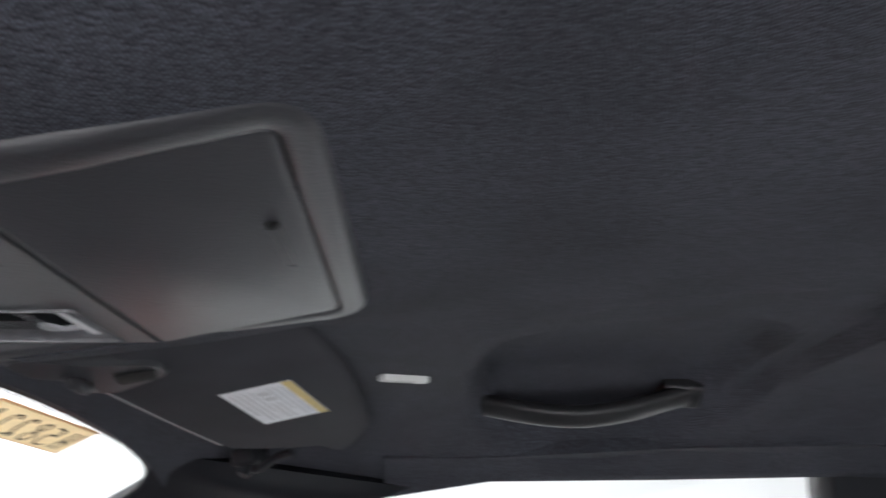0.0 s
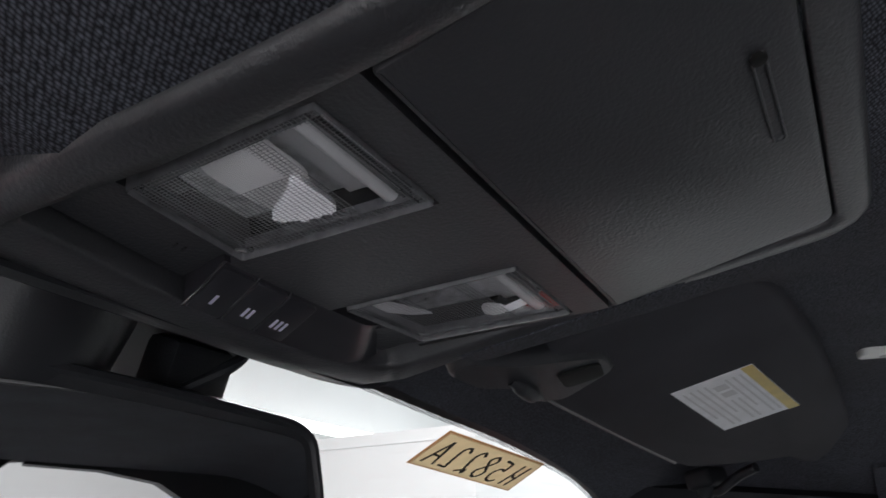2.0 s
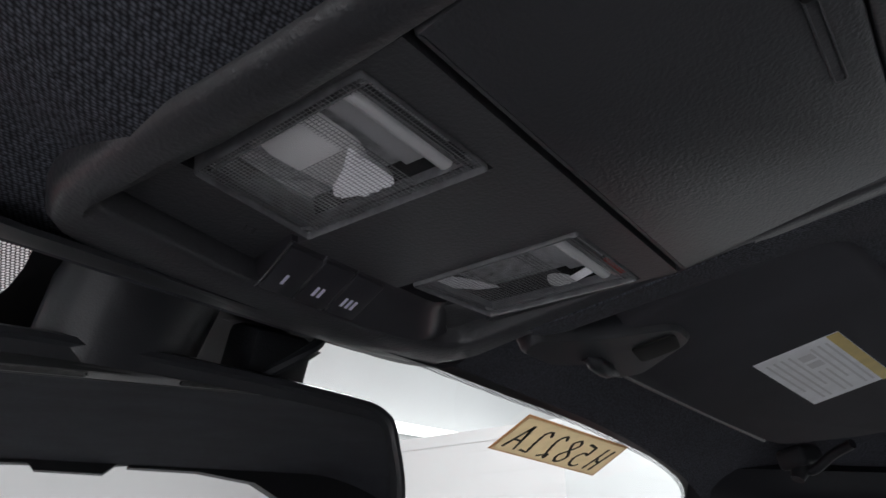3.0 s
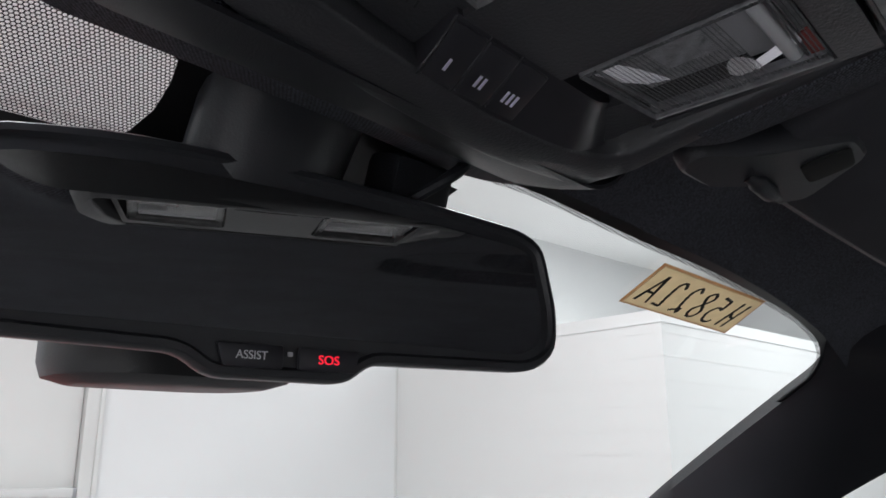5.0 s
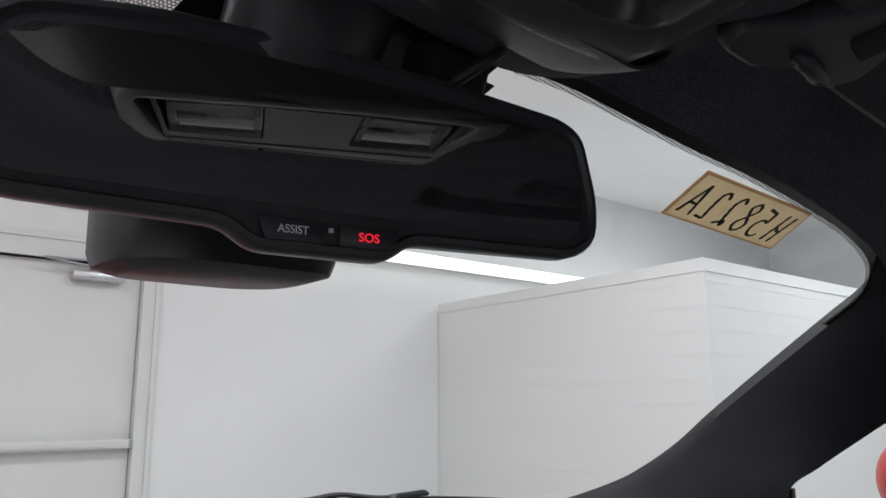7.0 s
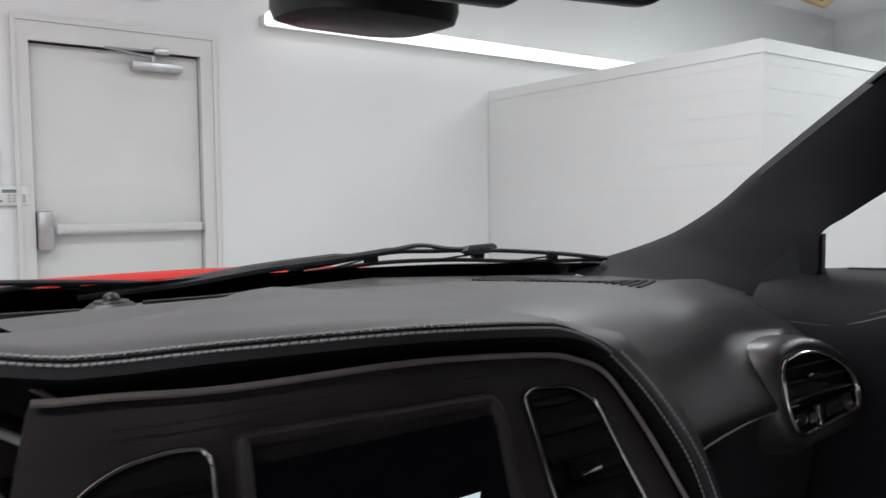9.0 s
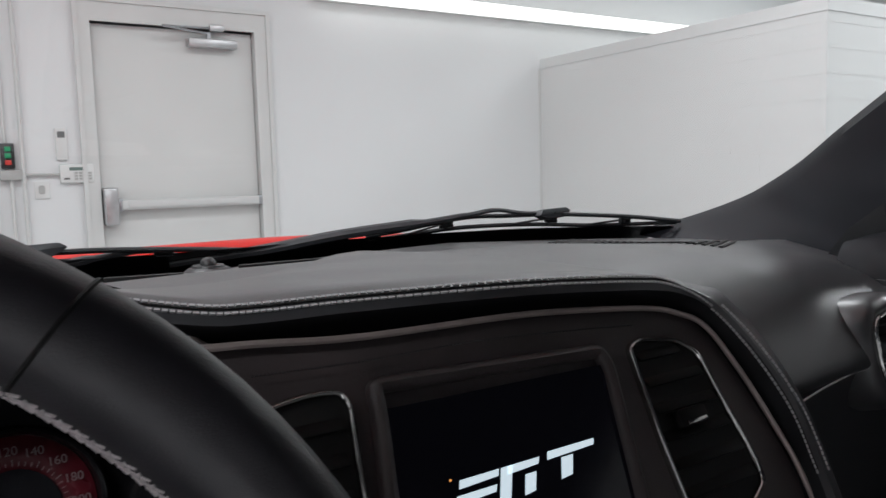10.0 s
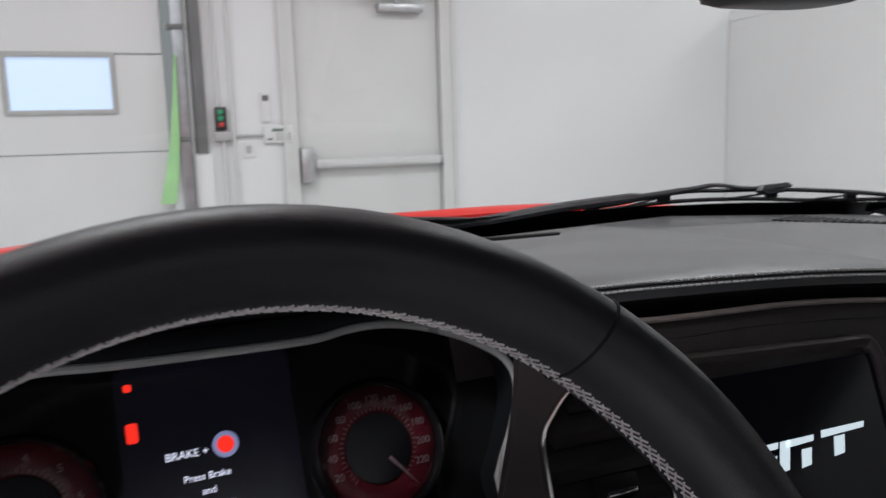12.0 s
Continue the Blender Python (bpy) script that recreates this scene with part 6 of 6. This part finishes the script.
# ---- outside: bonnet, wipers, side mirror ----
def car_front():
    def skin(x, y):
        z = 0.9545 - 0.026 * (max(0.0, abs(x) - 0.22) / 0.5) ** 2 - 0.105 * max(0.0, y - 1.385)
        return (x, y, z - 0.010 * (max(0.0, 1.385 - y) / 0.035) ** 2)
    bm = sheet(skin, line(-0.92, 0.92, 47), line(1.35, 1.385, 6) + line(1.42, 2.75, 26), -0.012)
    tagged(link("car_hood", bm, M_RED), "glossy red car hood outside the windshield", "car hood")
    # the sides and the nose that carry the hood, outside every view
    under_body = bmesh.new()
    for side in (-1, 1):
        rings = [[Vector((side * x, y, z)) for x, z in ((0.90, 0.28), (0.93, 0.28), (0.93, skin(0.92, max(y, 1.36))[2] - 0.030), (0.90, skin(0.90, max(y, 1.36))[2] - 0.030))] for y in line(0.95, 2.72, 12)]
        loft(rings, True, True, True, under_body)
    box(under_body, I4, -0.90, 2.68, 0.28, 0.90, 2.72, 0.74)
    tagged(link("car_body_front", under_body, M_RED, False), "red painted front sides of the car below the hood", "car body", kind="structure")
    cow = sheet(lambda x, y: (x, y - 0.45 * x * x, 0.915 - 0.05 * (y - 1.2)), line(-0.88, 0.88, 31), line(1.10, 1.42, 5), -0.02)
    tagged(link("cowl_panel", cow, M_RUBBER), "black plastic cowl below the windshield", "cowl")
    top_x, top_y = [-0.84, -0.5, -0.3, -0.083, 0.025, 0.143, 0.25, 0.358, 0.492, 0.629, 0.725, 0.797, 0.84], [0.935, 1.11, 1.175, 1.203, 1.213, 1.206, 1.183, 1.157, 1.108, 1.046, 1.001, 0.958, 0.933]

    def foot(x, v):
        y = float(np.interp(x, top_x, top_y)) + 0.13 * v
        return (x, y, glass_z(x, y) - 0.004)
    blk = sheet(foot, line(-0.84, 0.84, 41), line(0, 1, 6))
    tagged(link("glass_foot_print", blk, M_FRIT), "black printed lower edge of the windshield", "windshield edge", kind="structure")


def on_glass(x, y, h=0.014):
    return Vector((x, y, glass_z(x, y) + h))


def wiper(frame_pts, rubber_pts, arm_pts, joint_at, joint_dir, claws):
    w = thing("windshield_wiper", on_glass(*frame_pts[0]), "black windshield wiper resting on the glass", "wiper", "windshield wipers")
    top = spline([on_glass(x, y, h) for x, y, h in frame_pts], 6)
    rub = spline([on_glass(x, y, 0.001) for x, y in rubber_pts], 6)
    piece("blade_frame", tube(top, 0.0042, 8, flat=0.9), M_RUBBER, w)
    piece("blade_rubber", tube(rub, 0.0030, 6, flat=1.3), M_RUBBER, w)
    piece("arm", tube(spline([on_glass(x, y, h) for x, y, h, r in arm_pts], 5), [r for x, y, h, r in arm_pts for _ in range(5)][:5 * (len(arm_pts) - 1) + 1], 8, flat=0.75), M_WIPERARM, w, "dark grey painted wiper arm")
    jm = frame_of(on_glass(*joint_at, 0.004), joint_dir, (0, -1, 0.15))
    piece("joint", slab(rounded([(-0.034, -0.002), (-0.020, -0.0085), (0.024, -0.0085), (0.040, 0.001), (0.030, 0.0075), (-0.026, 0.0075)], 0.003, 3), jm, -0.008, 0.008, 0.002), M_WIPERARM, w)
    piece("joint_pin", slab([(0.0025 * math.cos(k * math.tau / 10), 0.0025 * math.sin(k * math.tau / 10)) for k in range(10)], jm, 0.008, 0.0092), M_RUBBER, w, smooth=False)
    for k in claws:
        p, q = top[int(k * (len(top) - 1))], rub[int(k * (len(rub) - 1))]
        t = (top[min(len(top) - 1, int(k * (len(top) - 1)) + 1)] - p).normalized()
        piece("claw", soft_box(frame_of(p.lerp(q, 0.45), t, (0, -1, 0.1)), -0.013, -0.006, -0.004, 0.013, 0.0055, 0.004, 0.002), M_RUBBER, w)
        piece("yoke", tube([q - t * 0.030, p.lerp(q, 0.5) - t * 0.012, p.lerp(q, 0.3), p.lerp(q, 0.5) + t * 0.012, q + t * 0.030], 0.0018, 6), M_RUBBER, w)
    return w


def side_mirror():
    m = thing("side_mirror", (1.08, 0.50, 0.95), "red painted side mirror outside the door window", "side mirror")
    rings = []
    for k in line(0, 1, 19):
        r = math.sin(math.pi * (0.04 + 0.92 * k)) ** 0.45
        c = Vector((1.065 + 0.20 * k, 0.47 + 0.02 * k, 1.000))
        rings.append([c + Vector((0, 0.070 * r * math.cos(a), 0.072 * r * math.sin(a))) for a in [j * math.tau / 32 for j in range(32)]])
    piece("shell", loft(rings, True, True, True), M_RED, m)
    foot = []
    for k in line(0, 1, 8):
        c = Vector((0.90 + 0.24 * k, 0.49 - 0.02 * k, 0.925 + 0.035 * k * k))
        foot.append([c + Vector((0, 0.045 * math.cos(a), (0.016 + 0.012 * k) * math.sin(a))) for a in [j * math.tau / 20 for j in range(20)]])
    piece("foot", loft(foot, True, True, True), M_RED, m, "red painted mirror foot")
    sail = [(0.522, 0.930), (0.522, 1.018), (0.545, 1.010), (0.60, 0.965), (0.63, 0.925)]
    bm = loft([[Vector((x, y, z)) for y, z in sail] for x in (0.752, 0.754, 0.762)], True, True, True)
    piece("sail_trim", bm, M_RUBBER, m, "black inner cover of the mirror's mount", False)


def door_top():
    d = thing("door_armrest_top", (0.80, 0.2, 0.9), "black leather covered door top with stitching", "door trim")
    rings = []

    def drop(y):
        k = max(0.0, min(1.0, (y - 0.36) / 0.14))
        return 0.036 * k * k * (3 - 2 * k)
    for y in line(-0.9, 0.592, 48):
        q, f = drop(y), 0.022 * max(0.0, min(1.0, (y - 0.51) / 0.08)) ** 1.5
        rings.append([Vector((x, y + 0.15 * max(0.0, y - 0.45) * (x - 0.70) / 0.1, z)) for x, z in
                      ((0.815, 0.93), (0.812, 0.962 - f), (0.795, 0.972 - f), (0.765, 0.973 - f), (0.735, 0.968 - max(f, 0.25 * q)), (0.712, 0.955 - 0.6 * q), (0.7005, 0.936 - q), (0.696, 0.915 - q), (0.695, 0.88 - q), (0.70, 0.75), (0.70, 0.5))])
    piece("cover", loft(rings, False), M_TRIM, d)
    for y in (0.452, 0.428):
        piece("door_slot", soft_box(pose(0.79, y, 0.9725, 0, 0, -62), -0.05, -0.0035, -0.002, 0.05, 0.0035, 0.0022, 0.0015), M_GAP, d)
    for off in (0.0, 0.007):
        sp = [Vector((0.7035 + off * 0.5, y, 0.943 - drop(y) + off)) for y in line(0.10, 0.585, 110)]
        st = bmesh.new()
        for i in range(0, 109):
            tube([sp[i], sp[i].lerp(sp[i + 1], 0.72)], 0.0007, 4, bm=st)
        piece("stitching", st, M_STITCH, d, "grey thread seam")


# Strokes of each handwritten character, in a box one wide and one high.
HANDWRITING = (
    (((0.05, 1.0), (0.10, 0.5), (0.12, 0.0)), ((0.10, 0.45), (0.32, 0.42), (0.55, 0.55)), ((0.60, 1.0), (0.62, 0.5), (0.66, 0.0))),
    (((0.90, 0.98), (0.30, 0.92)), ((0.30, 0.92), (0.22, 0.55)), ((0.22, 0.55), (0.60, 0.60), (0.85, 0.35), (0.65, 0.05), (0.25, 0.0), (0.02, 0.12))),
    (((0.80, 0.85), (0.50, 1.0), (0.22, 0.82), (0.45, 0.55), (0.82, 0.25), (0.60, 0.0), (0.25, 0.05), (0.12, 0.28), (0.45, 0.52), (0.70, 0.72), (0.80, 0.85)),),
    (((0.15, 0.85), (0.42, 1.0), (0.68, 0.78), (0.55, 0.40), (0.35, 0.08), (0.22, 0.0), (0.25, 0.16), (0.48, 0.10), (0.85, 0.0)),),
    (((0.05, 0.80), (0.30, 0.98), (0.60, 0.85), (0.55, 0.45), (0.40, 0.02)), ((0.40, 0.02), (0.95, 0.05))),
    (((0.08, 0.0), (0.45, 1.0)), ((0.45, 1.0), (0.92, 0.0)), ((0.20, 0.36), (0.78, 0.38))),
)


def sticker():
    a, b, c, e = [Vector((x, y, glass_z(x, y) - 0.0035)) for x, y in ((0.3195, 0.3922), (0.4545, 0.3705), (0.4775, 0.4155), (0.3360, 0.4395))]
    n = (b - a).cross(e - a).normalized()
    n = n if n.z < 0 else -n
    m = frame_of(a, b - a, n)
    def q(p):
        r = m.inverted() @ p
        return (r.x, r.y)
    s = thing("stock_sticker", (0.39, 0.39, 1.262), "tan paper sticker with black handwriting on the windshield", "sticker")
    poly = [q(a), q(b), q(c), q(e)]
    piece("paper_edge", ring_frame(poly, m, 0.0026, -0.0002, 0.0004, 0.1), M_STICKER_EDGE, s, "brownish border of the paper", False)
    piece("inner_field", slab(grown(poly, -0.0022), m, 0.0002, 0.0008), M_STICKER, s, smooth=False)
    ctr = (a + b + c + e) / 4
    # seen from inside the writing runs backwards
    x_axis = ((b - a) + (c - e)).normalized()
    y_axis = ((a - e) + (b - c))
    tm = Matrix((x_axis, (y_axis - x_axis * y_axis.dot(x_axis)).normalized(), n)).transposed().to_4x4()
    tm.translation = ctr + n * 0.0012
    ink = bmesh.new()
    for x0, strokes in enumerate(HANDWRITING):
        for st in strokes:
            pts = spline([(x, y, 0) for x, y in st], 5) if len(st) > 2 else [Vector((x, y, 0)) for x, y in st]
            pts = [tm @ Vector((0.058 - 0.0208 * (x0 + p.x * 0.80) - 0.006 * (p.y - 0.5), 0.0335 * (p.y - 0.5) - 0.0008, 0)) for p in pts]
            tube(pts, [0.0015 + 0.0003 * math.sin(2.3 * k + x0) for k in range(len(pts))], 6, flat=0.2, up=tuple(n), bm=ink)
    piece("handwriting", ink, M_INK, s, "black marker strokes")


overhead_console()
rear_mirror()
sun_visor()
small_roof_things()
dashboard()
steering_wheel()
instrument_cluster()
cluster_hood()
car_front()
wiper([(-0.34, 1.110, 0.0), (-0.20, 1.165, 0.002), (-0.095, 1.188, 0.002), (-0.028, 1.199, 0.002), (0.085, 1.212, 0.0), (0.165, 1.217, -0.002)],
      [(-0.34, 1.135), (-0.20, 1.190), (-0.05, 1.225), (0.08, 1.238), (0.17, 1.235)],
      [(-0.42, 1.18, -0.006, 0.010), (-0.26, 1.225, -0.006, 0.0105), (-0.12, 1.225, -0.004, 0.009), (-0.05, 1.215, -0.001, 0.006), (0.0, 1.208, 0.001, 0.005), (0.05, 1.212, 0.0, 0.005)],
      (-0.13, 1.180), (0.98, 0.20, 0.0), (0.06, 0.35, 0.72, 0.93))
wiper([(0.35, 1.168, 0.002), (0.396, 1.140, 0.003), (0.474, 1.075, 0.004), (0.54, 1.048, 0.004), (0.615, 1.012, 0.003), (0.70, 0.982, 0.004), (0.765, 0.955, 0.003), (0.84, 0.922, 0.000)],
      [(0.33, 1.200), (0.40, 1.160), (0.487, 1.105), (0.60, 1.055), (0.719, 1.008), (0.84, 0.930)],
      [(0.06, 1.250, -0.004, 0.010), (0.19, 1.213, -0.004, 0.0115), (0.30, 1.155, -0.002, 0.0110), (0.414, 1.098, 0.0, 0.0065), (0.474, 1.062, 0.003, 0.005), (0.507, 1.034, 0.003, 0.0045), (0.560, 1.028, 0.003, 0.0045), (0.605, 1.014, 0.004, 0.005)],
      (0.612, 1.012), (0.92, -0.36, 0.08), (0.08, 0.30, 0.62, 0.86))
side_mirror()
door_top()
sticker()
partition()
